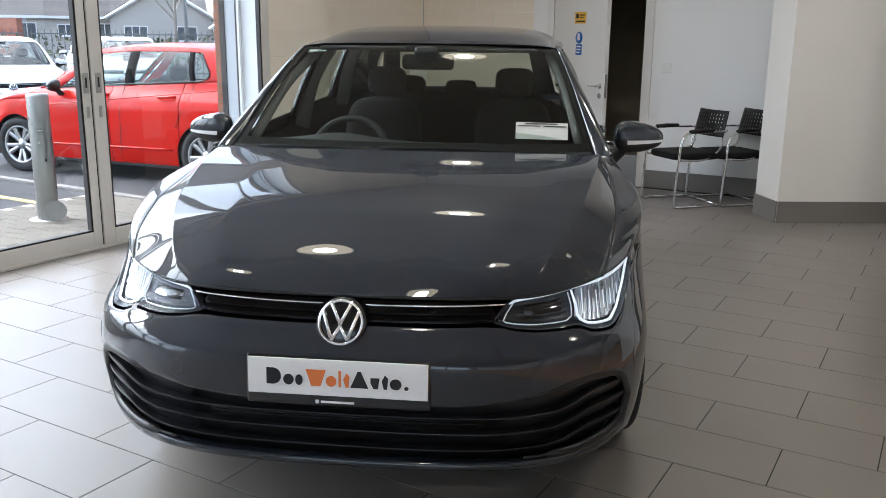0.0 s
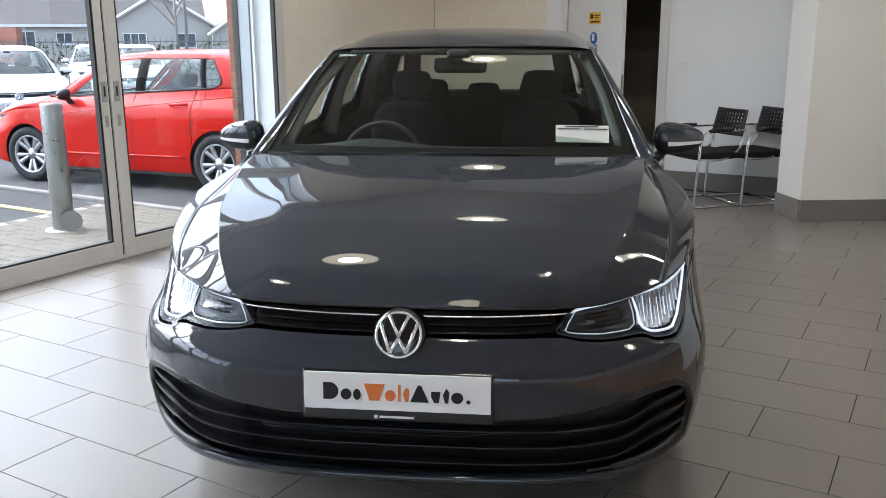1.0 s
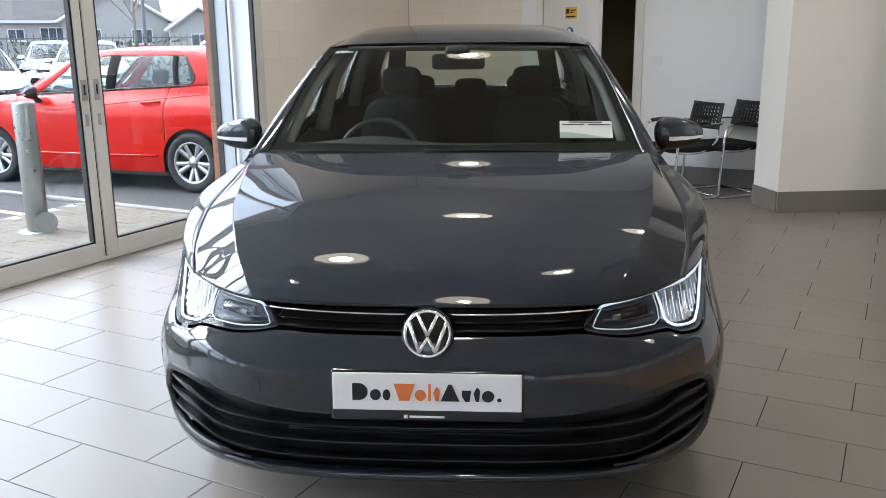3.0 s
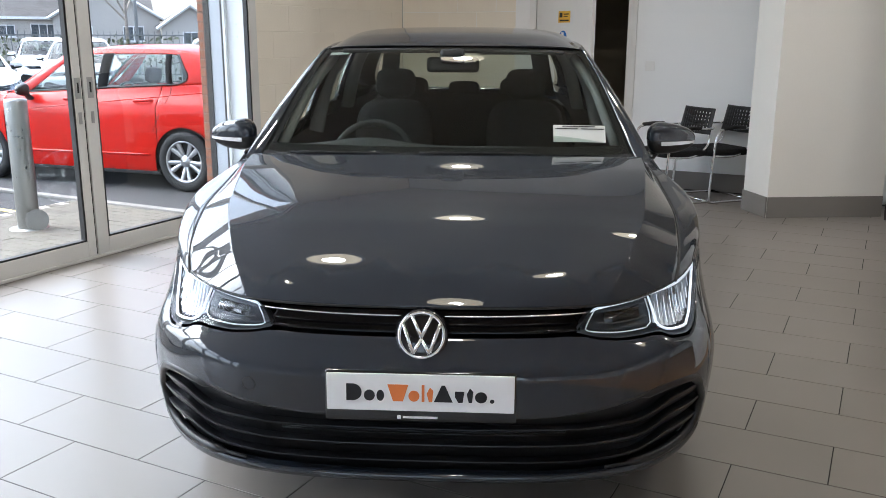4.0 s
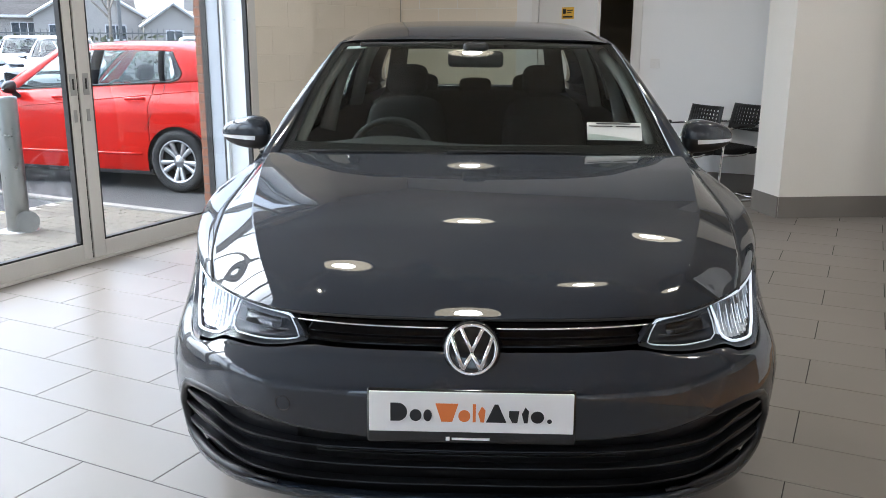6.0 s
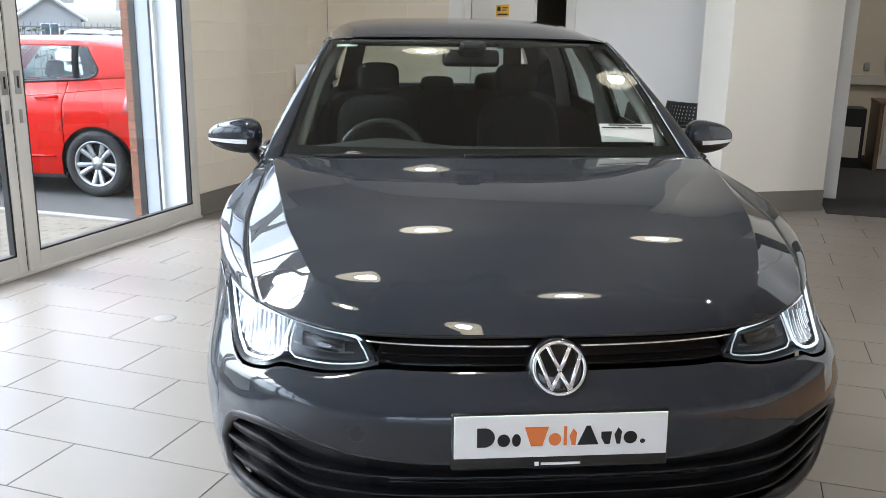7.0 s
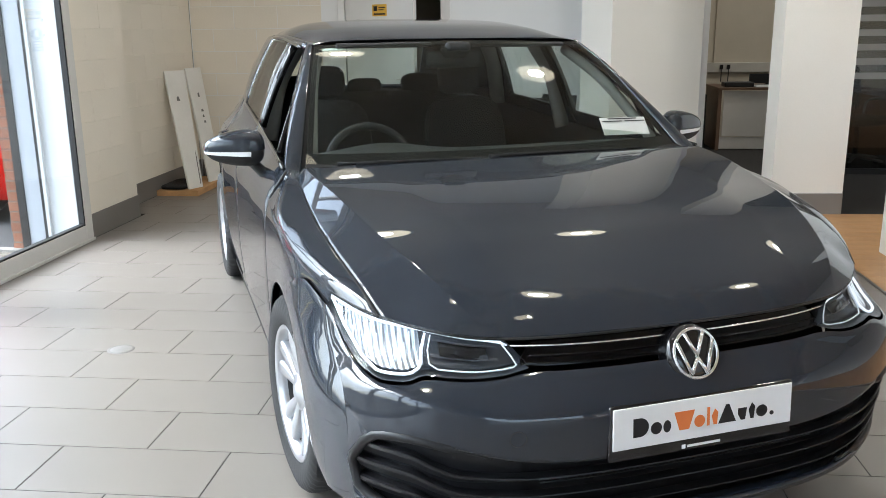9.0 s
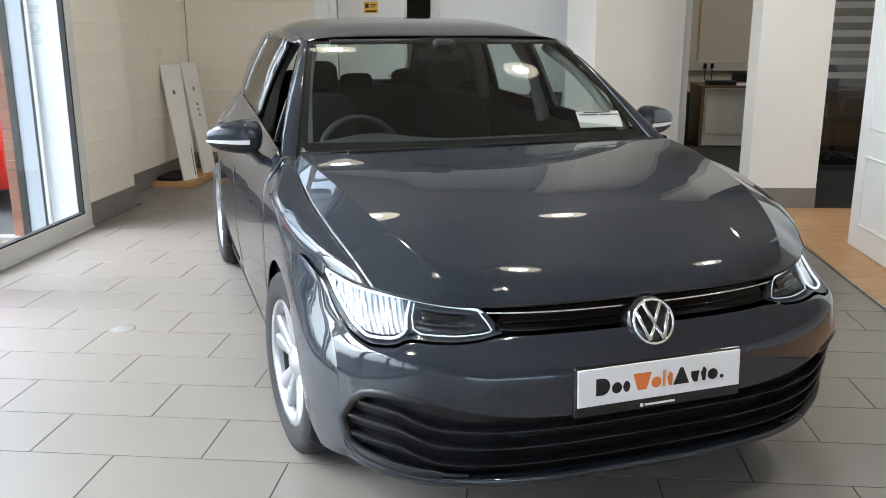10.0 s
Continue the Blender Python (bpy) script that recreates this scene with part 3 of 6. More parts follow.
# boards leaning in the recess, on a wooden pallet board
bm = boxes((-1.71, -1.325, 5.06, 5.86, 0, .05))
base = tagged(part("timber_board", bm, mat("raw_pine", (.50, .29, .13), .7, var=.2, scale=9, bscale=60, bump=.2), None, bevel=.003), "raw pine board lying on the floor in the corner", "board")
bm = bmesh.new()
puff(bm, -1.575, 5.32, .068, .125, .235, .017, .35)
tagged(part("black_sheet", bm, FABRIC), "flat black sheet lying on the timber board", "sheet")
BOARD = mat("white_board", (.76, .74, .70), .5, var=.05, bump=.05)


def leaning_board(foot, head, w0, w1, turn, label, holes):
    """A tapered panel from its foot to its head, its face turned by turn degrees."""
    a, b = Vector(foot), Vector(head)
    up = (b - a).normalized()
    wd = Vector((math.cos(radians(turn)), math.sin(radians(turn)), 0))
    nrm = wd.cross(up).normalized()
    at = lambda u, v, d: a.lerp(b, v) + wd * u * (w0 + (w1 - w0) * v) / 2 + nrm * d
    bm = bmesh.new()
    lo = [bm.verts.new(at(u, v, 0)) for u, v in ((-1, 0), (1, 0), (1, 1), (-1, 1))]
    hi = [bm.verts.new(at(u, v, -.022)) for u, v in ((-1, 0), (1, 0), (1, 1), (-1, 1))]
    bm.faces.new(lo)
    bm.faces.new(list(reversed(hi)))
    for k in range(4):
        bm.faces.new((lo[k], hi[k], hi[(k + 1) % 4], lo[(k + 1) % 4]))
    pb = tagged(part("panel_board", bm, BOARD, None, bevel=.003), label, "board", "panels leaning in the corner")
    dark = mat("fixing_dark", (.16, .15, .14), .5, var=.2)
    for nm, u, v, hu, hv in holes:
        bm = bmesh.new()
        for d in (.0005, .003):
            bm.faces.new([bm.verts.new(at(u + x * hu, v + y * hv, d)) for x, y in ((-1, -1), (1, -1), (.6, .6), (0, 1), (-.8, .5))])
        part(nm, bm, dark, pb, smooth=False)


leaning_board((-1.39, 5.20, .049), (-1.665, 5.575, 1.09), .17, .25, 66, "white fitting panel leaning against the wall",
              [("fixing_cap", -.15, .76, .16, .02), ("slot", .7, .17, .06, .14)])
leaning_board((-1.36, 5.63, .049), (-1.635, 5.96, 1.10), .20, .25, 76, "white slotted panel leaning against the wall",
              [("fixing_cap", 0, .76, .12, .02), ("slot", .1, .62, .16, .012), ("slot", .1, .57, .12, .012), ("slot", .15, .52, .12, .012)])

# round drain cover in the floor
bm = bmesh.new()
lathe(bm, [(.001, .0035), (.046, .0035), (.049, .002)], 32, Matrix.Translation((-.239, 1.253, 0)))
drain = tagged(part("drain_cover", bm, mat("drain_steel", (.26, .25, .24), .5, .2, var=.12, scale=14, bscale=90)), "round steel drain cover let into the tiles", "drain cover")
bm = bmesh.new()
lathe(bm, [(.049, .003), (.058, .003), (.061, .0)], 32, Matrix.Translation((-.239, 1.253, 0)))
part("drain_ring", bm, mat("drain_ring_steel", (.20, .19, .18), .5, .2, var=.15, scale=20), drain)

# ---- the grey hatchback; its own axes: x across, y to the rear, z up ----
CAR = pose(2.073, -0.3785, 0, 0, 0, 23.9)
car = thing("car", "dark grey five-door hatchback with lit headlamps parked on the tiles", "car", CAR)
MID = (0, 2.1, 0.6)
AXF, AXR, WR, AR = 0.93, 3.56, 0.316, 0.352   # axles, tyre radius, arch radius


def WZ(z):
    return spl(z, (.12, .2, .32, .5, .66, .8, .87, .94, 1.0, 1.1), (.80, .848, .876, .89, .892, .887, .874, .830, .785, .735))


def YF(z):
    return spl(z, (.16, .2, .212, .23, .26, .34, .45, .535, .547, .556, .565, .64, .715, .8, .95), (.11, .085, .066, .06, .05, .03, .018, .0135, .0145, .019, .026, .083, .118, .15, .22))


def z_crease(r):
    """How far the bumper's fold climbs towards the corners."""
    return spl(r, (0, .5, .57, .64, .71, .78, .84, 1), (0, 0, .004, .014, .027, .038, .045, .045))


def KZ(z):
    return spl(z, (.16, .3, .5, .57, .65, .72, .9), (.50, .53, .54, .60, .70, .755, .79))


def G_(r):
    return 1 - (1 - min(1, r) ** 3.2) ** (1 / 2.2)


def SF(t, z, inset=0.0):
    """The nose: t from -1 to 1 across, at height z, set back by inset."""
    r = math.sin(abs(t) * math.pi / 2)
    x, y = WZ(z) * r, YF(z - z_crease(r) * spl(z, (.46, .52, .585, .66), (0, 1, 1, 0))) + KZ(z) * G_(r)
    x -= inset * r ** 5
    return Vector((math.copysign(x, t), y + inset * (1 - 0.6 * r ** 5), z))


def TR(r):
    return math.asin(min(1, r)) * 2 / math.pi


def SD(y, z, s=1):
    """The flank at length y and height z."""
    g = (y - YF(z)) / KZ(z)
    r = 1.0 if g >= 1 else (1 - (1 - max(0, g)) ** 2.2) ** (1 / 3.2)
    tap = 1 - (0.10 + .10 * max(0, (z - .85) / .25)) * max(0, (y - 2.9) / 1.3) ** 2
    return Vector((s * WZ(z) * r * tap, y, z))


def RR(t):
    return abs(math.sin(t * math.pi / 2))


def z_rim(r):
    return spl(r, (0, .545, .81, .955, 1), (.711, .711, .738, .785, .838))


def z_hl(r):
    """Lower edge of the headlamp, with a small notch between its two lobes."""
    return spl(r, (.474, .54, .62, .68, .73, .786, .842, .883, .906, .919, .957), (.644, .631, .625, .626, .628, .614, .611, .630, .673, .716, .768))


def z_hu(r):
    return spl(r, (.474, .531, .634, .75, .812, .885, .957), (.651, .703, .716, .730, .735, .749, .772))


def z_bump(r):
    return spl(r, (0, .40, .468), (.633, .635, .638)) if r < .474 else z_hl(r) - .006


def z_mouth_top(r):
    return spl(r, (0, .3, .5, .57, .65, .74, .80, .86, .905, .93), (.425, .426, .438, .448, .466, .486, .493, .490, .455, .400))


def z_mouth_low(r):
    return spl(r, (0, .5, .75, .87, .905, .925, .93), (.236, .238, .248, .272, .288, .31, .335))


def z_lip(r):
    return spl(r, (0, .57, .74, .816, .875, .92, .93), (.203, .206, .212, .221, .232, .250, .254))


def arch(y, yc):
    d = AR * AR - (y - yc) ** 2
    return WR + math.sqrt(d) if d > 0 else None


RC = 0.93
tc = TR(RC)
# bumper skin, lip and corners
bm = bmesh.new()
ts = [tc * math.sin(q * math.pi / 2) for q in lin(-1, 1, 57)]
grid(bm, lambda t, v: SF(t, z_mouth_top(RR(t)) + (z_bump(RR(t)) - z_mouth_top(RR(t))) * v), ts, lin(0, 1, 15), MID)
LIP = ((-.012, 0, .09), (-.004, 0, .022), (0, 0, .004), (.004, 0, -.003), (.5, 1, -.006), (.85, 1, -.001), (.97, 1, .008), (1, 1, .035))   # up, whether a share of the height, set back


def lip(t, k):
    up, share, back_ = LIP[k]
    z0, z1 = z_lip(RR(t)), z_mouth_low(RR(t))
    return SF(t, z0 + ((z1 - z0) * up if share else up), back_)


grid(bm, lip, ts, range(8), MID)
for s in (-1, 1):
    def corner(q, v, s=s):
        top = spl(q, (0, .3, 1), (z_bump(RC), .764, .655))
        z0 = .250 - .05 * q
        z = z0 + (top - z0) * v
        y0 = SF(tc, z).y
        ya = AXF - math.sqrt(max(0, AR * AR - (z - WR) ** 2))
        p = SD(y0 + (ya - y0) * q, z, s)
        return p
    grid(bm, corner, lin(0, 1, 12), lin(0, 1, 18), MID)
part("bumper", bm, PAINT, car, "dark grey painted front bumper", thick=0.004)

SATIN = mat("satin_black", (.009, .0095, .011), .33, var=.2, bump=.05, bscale=300)
# mouth: dark trim behind, frames and sweeping slats
bm = bmesh.new()
grid(bm, lambda t, v: SF(t, z_mouth_low(RR(t)) - .02 + (z_mouth_top(RR(t)) - z_mouth_low(RR(t)) + .04) * v, 0.055), [tc * 1.005 * q for q in lin(-1, 1, 41)], lin(0, 1, 8), MID)
part("lower_grille", bm, BLACK, car, "black plastic lower grille")
for s in (-1, 1):
    bm = bmesh.new()
    ring = [SF(s * TR(r), z_mouth_top(r) - .004, .012) for r in lin(.60, .925, 14)] + [SF(s * TR(r), z_mouth_low(r) + .006, .012) for r in lin(.925, .6, 14)]
    tube(bm, ring[:14] + [SF(s * TR(.931), .388, .012)] + ring[14:], [.006] * 4 + [.015] * 21 + [.006] * 4, 8)
    part("intake_frame", bm, SATIN, car)
for ztop, w0, w1 in ((.386, .0045, .0215), (.335, .0045, .0215), (.279, .0045, .020)):
    bm = bmesh.new()

    # a wedge-shaped blade: flat upper face, thin nose, undercut
    wedge = ((.95, .046), (1.0, .020), (.90, .012), (.45, .011), (-.65, .026), (-.9, .050), (.95, .046))

    def slat(t, i, ztop=ztop, w0=w0, w1=w1):
        r = RR(t)
        k = spl(r, (0, .48, .57, .68, .74, .80, .86, .92), (0, 0, .07, .21, .5, .9, 1.0, 1.04))
        w = w0 + (w1 - w0) * spl(r, (.46, .80), (0, 1))
        dz, inset = wedge[i]
        return SF(t, ztop + .064 * k + w * (dz - 1), inset)
    grid(bm, slat, [tc * .985 * q for q in lin(-1, 1, 101)], range(7), (0, 1, .3))
    part("slat", bm, SATIN, car, smooth=False)
# satin panels behind the outer blades
for s in (-1, 1):
    bm = bmesh.new()
    grid(bm, lambda t, v: SF(t, z_mouth_low(RR(t)) + .004 + (z_mouth_top(RR(t)) - z_mouth_low(RR(t)) - .008) * v, .044), [s * TR(r) for r in lin(.51, .925, 20)], lin(0, 1, 6), MID)
    part("intake_panel", bm, SATIN, car, smooth=False)
for z, w in ((.368, .30), (.360, .30), (.352, .30)):
    bm = bmesh.new()
    tube(bm, [SF(t, z, .047) for t in lin(-w, w, 9)], .0022, 6)
    part("sensor_bar", bm, SATIN, car)
# tow eye cover: a thin round seam
bm = bmesh.new()
tube(bm, [SF(-TR(.535 + .021 * math.cos(a)), .500 + .0195 * math.sin(a), -.0002) for a in lin(0, 2 * math.pi, 33)[:-1]], .0009, 5, closed=True)
part("tow_eye_cover", bm, BLACK, car)

# grille strip between the lamps
def z_gtop(r):
    return spl(r, (0, .45, .545), (.709, .708, .704))


bm = bmesh.new()
grid(bm, lambda t, v: SF(t, z_bump(RR(t)) + .004 + (spl(RR(t), (0, .44, .485), (.704, .704, .655)) - z_bump(RR(t)) - .004) * v, .026), [TR(.485) * q for q in lin(-1, 1, 41)], lin(0, 1, 6), MID)
PIANO = mat("piano_black", (.0025, .0025, .003), .12, spec=.28, var=.2, scale=4)
grille = part("upper_grille", bm, PIANO, car, "gloss black grille strip", thick=.004)
for s in (-1, 1):
    for z0, z1, rad, m_, r1, nm in ((.684, .690, .0036, mat("satin_chrome", (.80, .81, .83), .24, 1.0, var=.02), .51, "chrome_strip"), (.664, .668, .0026, PIANO, .465, "grille_bar"), (.645, .652, .0026, PIANO, .455, "grille_bar")):
        bm = bmesh.new()
        tube(bm, [SF(s * TR(r), z0 + (z1 - z0) * (r / .5) ** 2, .008) for r in lin(.068, r1, 22)], rad, 8, flat=.8)
        part(nm, bm, m_, grille if nm != "chrome_strip" else car)

# bonnet and wings: lines that run from the nose's rim back to the windscreen
RH = 0.812
WH = TR(RH)


def rim(w):
    if abs(w) <= 1:
        return SF(w, z_rim(RR(w)))
    q = (abs(w) - 1) / .3
    p = SD(YF(.838) + KZ(.838) + (1.26 - YF(.838) - KZ(.838)) * q, .838 + .035 * q)
    return Vector((math.copysign(p.x, w), p.y, p.z))


def back(w):
    a = abs(w)
    if a <= WH:
        u = RR(a) / RH
        p = Vector((.757 * u / UC if u < UC else .757 + .021 * (u - UC) / (1 - UC), 1.185 + .05 * u * u, .985 if u < UC else .985 - .030 * (u - UC) / (1 - UC)))
    elif a <= 1:
        q = (a - WH) / (1 - WH)
        p = Vector((.778 + .030 * q, 1.235 + .006 * q, .955 - .006 * q))
    else:
        q = (a - 1) / .3
        p = Vector((.808 + .012 * q, 1.241 + .020 * q, .949 - .012 * q))
    p.x = math.copysign(p.x, w)
    return p


UC = .80   # share of the bonnet's width that lies inside the crease


def z_top(y):
    """The bonnet's middle line: a quick roll at the lip, then a long flattening sweep."""
    return .711 + .274 * spl((y - .118) / 1.067, (0, .024, .047, .075, .13, .22, .31, .45, .64, .83, .93, 1), (0, .098, .180, .256, .367, .517, .642, .770, .868, .945, .977, 1))


def x_crease(y):
    return spl(y, (.12, .2, .3, .4, .5, .6, .7, .8, .9, 1.0, 1.1, 1.25), (.470, .523, .577, .614, .647, .673, .689, .705, .720, .736, .747, .757))


def x_seam(y):
    return spl(y, (.335, .4, .5, .6, .7, .8, 1.0, 1.1, 1.25), (.724, .745, .765, .779, .788, .791, .788, .785, .778))


def z_seam(y):
    return spl(y, (.15, .25, .335, .4, .5, .6, .7, .8, .9, 1.0, 1.1, 1.25), (.66, .705, .740, .777, .814, .841, .865, .880, .896, .914, .936, .955))


def section(u, y):
    """The bonnet at share u of its width and length y: flat crown, faint ridge, sharp crease, steep flank."""
    xc = x_crease(y)
    drop = spl(y, (.12, .2, .3, .5, .7, .9, 1.0, 1.2), (.018, .023, .027, .029, .021, .010, .006, .004))
    x1 = .37 + .15 * y
    x = xc * min(1, u / UC)
    k = .22 * (min(x, x1) / x1) ** 2
    q = (x - x1) / max(.05, xc - x1)
    k += .78 * .5 * (q + math.sqrt(q * q + .0015))
    z = z_top(y) - drop * min(1.0, k)
    if u > UC:
        q = (u - UC) / (1 - UC)
        x = xc + (x_seam(y) - xc) * q
        z += (z_seam(y) - z) * q
    return x, z


def front(u):
    """Where the bonnet's lip meets share u of its width."""
    y = .13 + .2 * u * u
    for _ in range(8):
        x = section(u, y)[0]
        r = x / WZ(.72)
        y = SF(TR(r), z_rim(r)).y
    return x, y, z_rim(r)


FRONT = {}


def hood(w, v):
    a, d = rim(w), back(w)
    sgn = math.copysign(1, w)
    if abs(w) <= WH:
        u = RR(w) / RH
        key = round(u, 5)
        if key not in FRONT:
            FRONT[key] = front(u)
        xf, yf, zf = FRONT[key]
        y = yf + (d.y - yf) * v
        x, z = section(u, y)
        fade = max(0.0, 1 - (y - yf) / .16)
        z += (zf - section(u, yf)[1]) * fade ** 2.5
        return Vector((sgn * x, y, z))

    def sweep(a, d):
        e = d - a
        b = a + e * .06 + Vector((0, 0, .062 * min(1.0, e.length / 1.1)))
        c = d - Vector((e.x * .42, e.y * .46, max(.10 * e.y, e.z * .30)))
        return a * (1 - v) ** 3 + b * 3 * (1 - v) ** 2 * v + c * 3 * (1 - v) * v * v + d * v ** 3
    q = (abs(w) - WH) / (1.3 - WH)
    p = sweep(a, d)
    return p + (hood(sgn * WH, v) - sweep(rim(sgn * WH), back(sgn * WH))) * max(0.0, 1 - q) ** 1.6


RIM = [rim(w) for w in lin(WH * .9, 1.3, 80)]
bm = bmesh.new()
vs_ = [q ** 1.6 for q in lin(0, 1, 64)]
us_ = [UC * q for q in lin(0, .985, 58)] + [UC - .004, UC, UC + .004] + [UC + (1 - UC) * q for q in lin(.06, .975, 16)]
grid(bm, hood, [-TR(RH * u) for u in reversed(us_[1:])] + [TR(RH * u) for u in us_], vs_, MID)
part("bonnet", bm, PAINT, car, "dark grey glossy bonnet with creases", thick=.006)
for s in (-1, 1):
    bm = bmesh.new()
    grid(bm, lambda w, v: hood(w, v), [s * q for q in lin(WH + .006, 1.3, 22)], vs_, MID)

    def wing(y, v, s=s):
        a = arch(y, AXF)
        lo = spl(y, (.49, .61, .835), (.735, .773, .659)) if y < .835 else (a if a else .2)
        rimz = float(np.interp(y, [p.y for p in RIM], [p.z for p in RIM])) + .001
        return SD(y, lo + (rimz - lo) * v, s)
    ys = [.50, .52, .54, .57, .60, .63, .66, .69, .72, .75, .79, .83] + [AXF - AR * math.cos(f) for f in lin(math.acos(.1 / AR), math.acos(-.335 / AR), 16)]
    grid(bm, wing, ys, lin(0, 1, 10), MID)
    part("wing", bm, PAINT, car, thick=.004)
    # black tubes stand for the shade in the gaps around the bonnet
    bm = bmesh.new()
    tube(bm, [hood(s * WH, v) - Vector((0, 0, .006)) for v in vs_], .005, 6)
    part("bonnet_seam", bm, GASKETGAP, car)
    bm = bmesh.new()
    tube(bm, [SF(s * TR(r), z_rim(r) - .004, .006) for r in lin(.02, .955, 40)], .005, 6)
    part("bonnet_edge_seal", bm, GASKETGAP, car)


def z_belt(y):
    return .962 + .055 * (y - 1.2)


# doors, rear quarter, sills
def flank(name, y0, y1, n, low, cols=None, label=""):
    for s in (-1, 1):
        bm = bmesh.new()
        grid(bm, lambda y, v: SD(y, low(y) + (z_belt(y) - low(y)) * v, s), cols or lin(y0, y1, n), lin(0, 1, 22), MID)
        yield s, part(name, bm, PAINT, car, label, thick=.004)


def low_rear(y):
    a = arch(y, AXR)
    return a if a and y < AXR + AR - .002 else .2


for (yh, gen) in ((2.16, flank("front_door", 1.275, 2.31, 14, lambda y: .2)), (3.02, flank("rear_door", 2.32, 3.25, 14, low_rear, lin(2.32, 3.2, 10) + [3.208, 3.215, 3.23, 3.25]))):
    for s, door in gen:
        bm = bmesh.new()
        tube(bm, curve3([SD(yh - .11, .90, s) + Vector((-s * .002, 0, 0)), SD(yh - .07, .902, s) + Vector((s * .034, 0, 0)), SD(yh + .07, .907, s) + Vector((s * .036, 0, 0)), SD(yh + .11, .908, s) + Vector((-s * .002, 0, 0))], 5), .011, 8)
        part("door_handle", bm, PAINT, door)
list(flank("rear_quarter", 3.26, 4.1, 20, low_rear, [3.26] + [AXR - AR * math.cos(f) for f in lin(math.acos(.29 / AR), math.pi * .995, 16)] + [3.92, 4.0, 4.1]))
for s in (-1, 1):
    for y in (1.268, 2.315, 3.255):
        bm = bmesh.new()
        tube(bm, [SD(y, z, s) - Vector((s * .004, 0, 0)) for z in lin(.42 if y < 1.5 else .22, z_belt(y), 14)], .0045, 6)
        part("door_seam", bm, GASKETGAP, car)
    bm = bmesh.new()
    box(bm, s * .60, s * .845, 1.25, 3.24, .16, .215)
    part("sill", bm, BLACK, car, bevel=.01)
    for yc in (AXF, AXR):
        bm = bmesh.new()
        grid(bm, lambda a, x: Vector((s * x, yc + (AR + .012) * math.cos(a), WR + (AR + .012) * math.sin(a))), lin(-.35, math.pi + .35, 26), (.50, .70, .862))
        grid(bm, lambda a, q: Vector((s * .5, yc + (AR + .012) * q * math.cos(a), WR + (AR + .012) * q * math.sin(a))), lin(0, 2 * math.pi, 26), (.05, 1))
        part("arch_liner", bm, INTERIOR, car)

# roof, pillars and glass
def zc_roof(y):
    return spl(y, (1.885, 2.2, 2.65, 3.2, 3.75), (1.389, 1.449, 1.479, 1.466, 1.424))


def roof(u, v):
    y0 = 1.886 + .026 * u * u
    y = y0 + (3.72 - y0) * v
    return Vector((u * (.592 + .02 * math.sin(math.pi * min(1, v * 1.6)) - .03 * v), y, zc_roof(y) - (.008 + .010 * min(1, (y - 1.86) / .4)) * u * u - .058 * min(1, .15 + (y - 1.88) / .3) * abs(u) ** 9))


bm = bmesh.new()
grid(bm, roof, [math.sin(q * math.pi / 2) for q in lin(-1, 1, 41)], lin(0, 1, 25), MID)
roof_skin = part("roof", bm, PAINT, car, thick=.004)
bm = bmesh.new()
grid(bm, lambda u, v: roof(u * .97, .02 + v * .96) - Vector((0, 0, .02)), lin(-1, 1, 13), lin(0, 1, 13), (0, 2.5, 3))
part("headlining", bm, HEADLINING, car, "pale grey cloth headlining")
bm = bmesh.new()
tube(bm, [(0, 3.5, 1.44), (0, 3.56, 1.475), (0, 3.66, 1.492)], [.022, .014, .004], 8)
part("roof_aerial", bm, GLOSSBLACK, car)


def screen(u, v):
    return Vector((u * (.745 - .160 * v), 1.215 + .105 * u * u + (.670 - .075 * u * u) * v, .966 + .004 * u * u + (.418 - .016 * u * u) * v + .06 * v * (1 - v) + .105 * v * v * (1 - v)))


bm = bmesh.new()
grid(bm, screen, lin(-.985, .985, 25), lin(.01, .99, 19), MID)
windscreen = part("windscreen", bm, CARGLASS, car, "tinted laminated windscreen reflecting lamps")
bm = bmesh.new()
inn = Vector((0, .004, -.004))
grid(bm, lambda u, v: screen(u, v) + inn, lin(-1, 1, 25), lin(-.03, .085, 4), MID)
grid(bm, lambda u, v: screen(u, v) + inn, lin(-1, 1, 25), (.945, 1.0, 1.03), MID)
for s in (-1, 1):
    grid(bm, lambda u, v: screen(s * u, v) + inn, (.955, 1.0), lin(0, 1, 19), MID)
part("windscreen_border", bm, mat("frit_black", (.003, .003, .0032), .6, spec=.15, var=.2), car)
# dark cowl and wipers
bm = bmesh.new()
grid(bm, lambda u, v: Vector((u * .735, 1.17 + .05 * u * u + v * .10, .952 + .012 * u * u + v * .014)), lin(-1, 1, 21), lin(0, 1, 4), (0, 1.5, 0))
COWL = mat("cowl_black", (.006, .006, .0065), .7, spec=.2, var=.2)
part("cowl", bm, COWL, car)
for x0, x1, v1 in ((-.12, .46, .035), (-.60, -.02, .03)):
    bm = bmesh.new()
    a, b = Vector((x0 + .02, 1.20, .984)), screen(x1 / .73, .01) + Vector((0, -.008, .003))
    tube(bm, curve3([a, a.lerp(b, .5) + Vector((0, -.01, .006)), b], 6), [.011] * 3 + [.007] * 10, 6)
    part("wiper_arm", bm, COWL, car)
    bm = bmesh.new()
    tube(bm, [screen(q / .735, .012) + Vector((0, -.006, .003)) for q in lin(x0 - .02, x1 + .08, 12)], .006, 6)
    part("wiper_blade", bm, COWL, car)


def belt(y, s):
    return SD(y, z_belt(y), s)


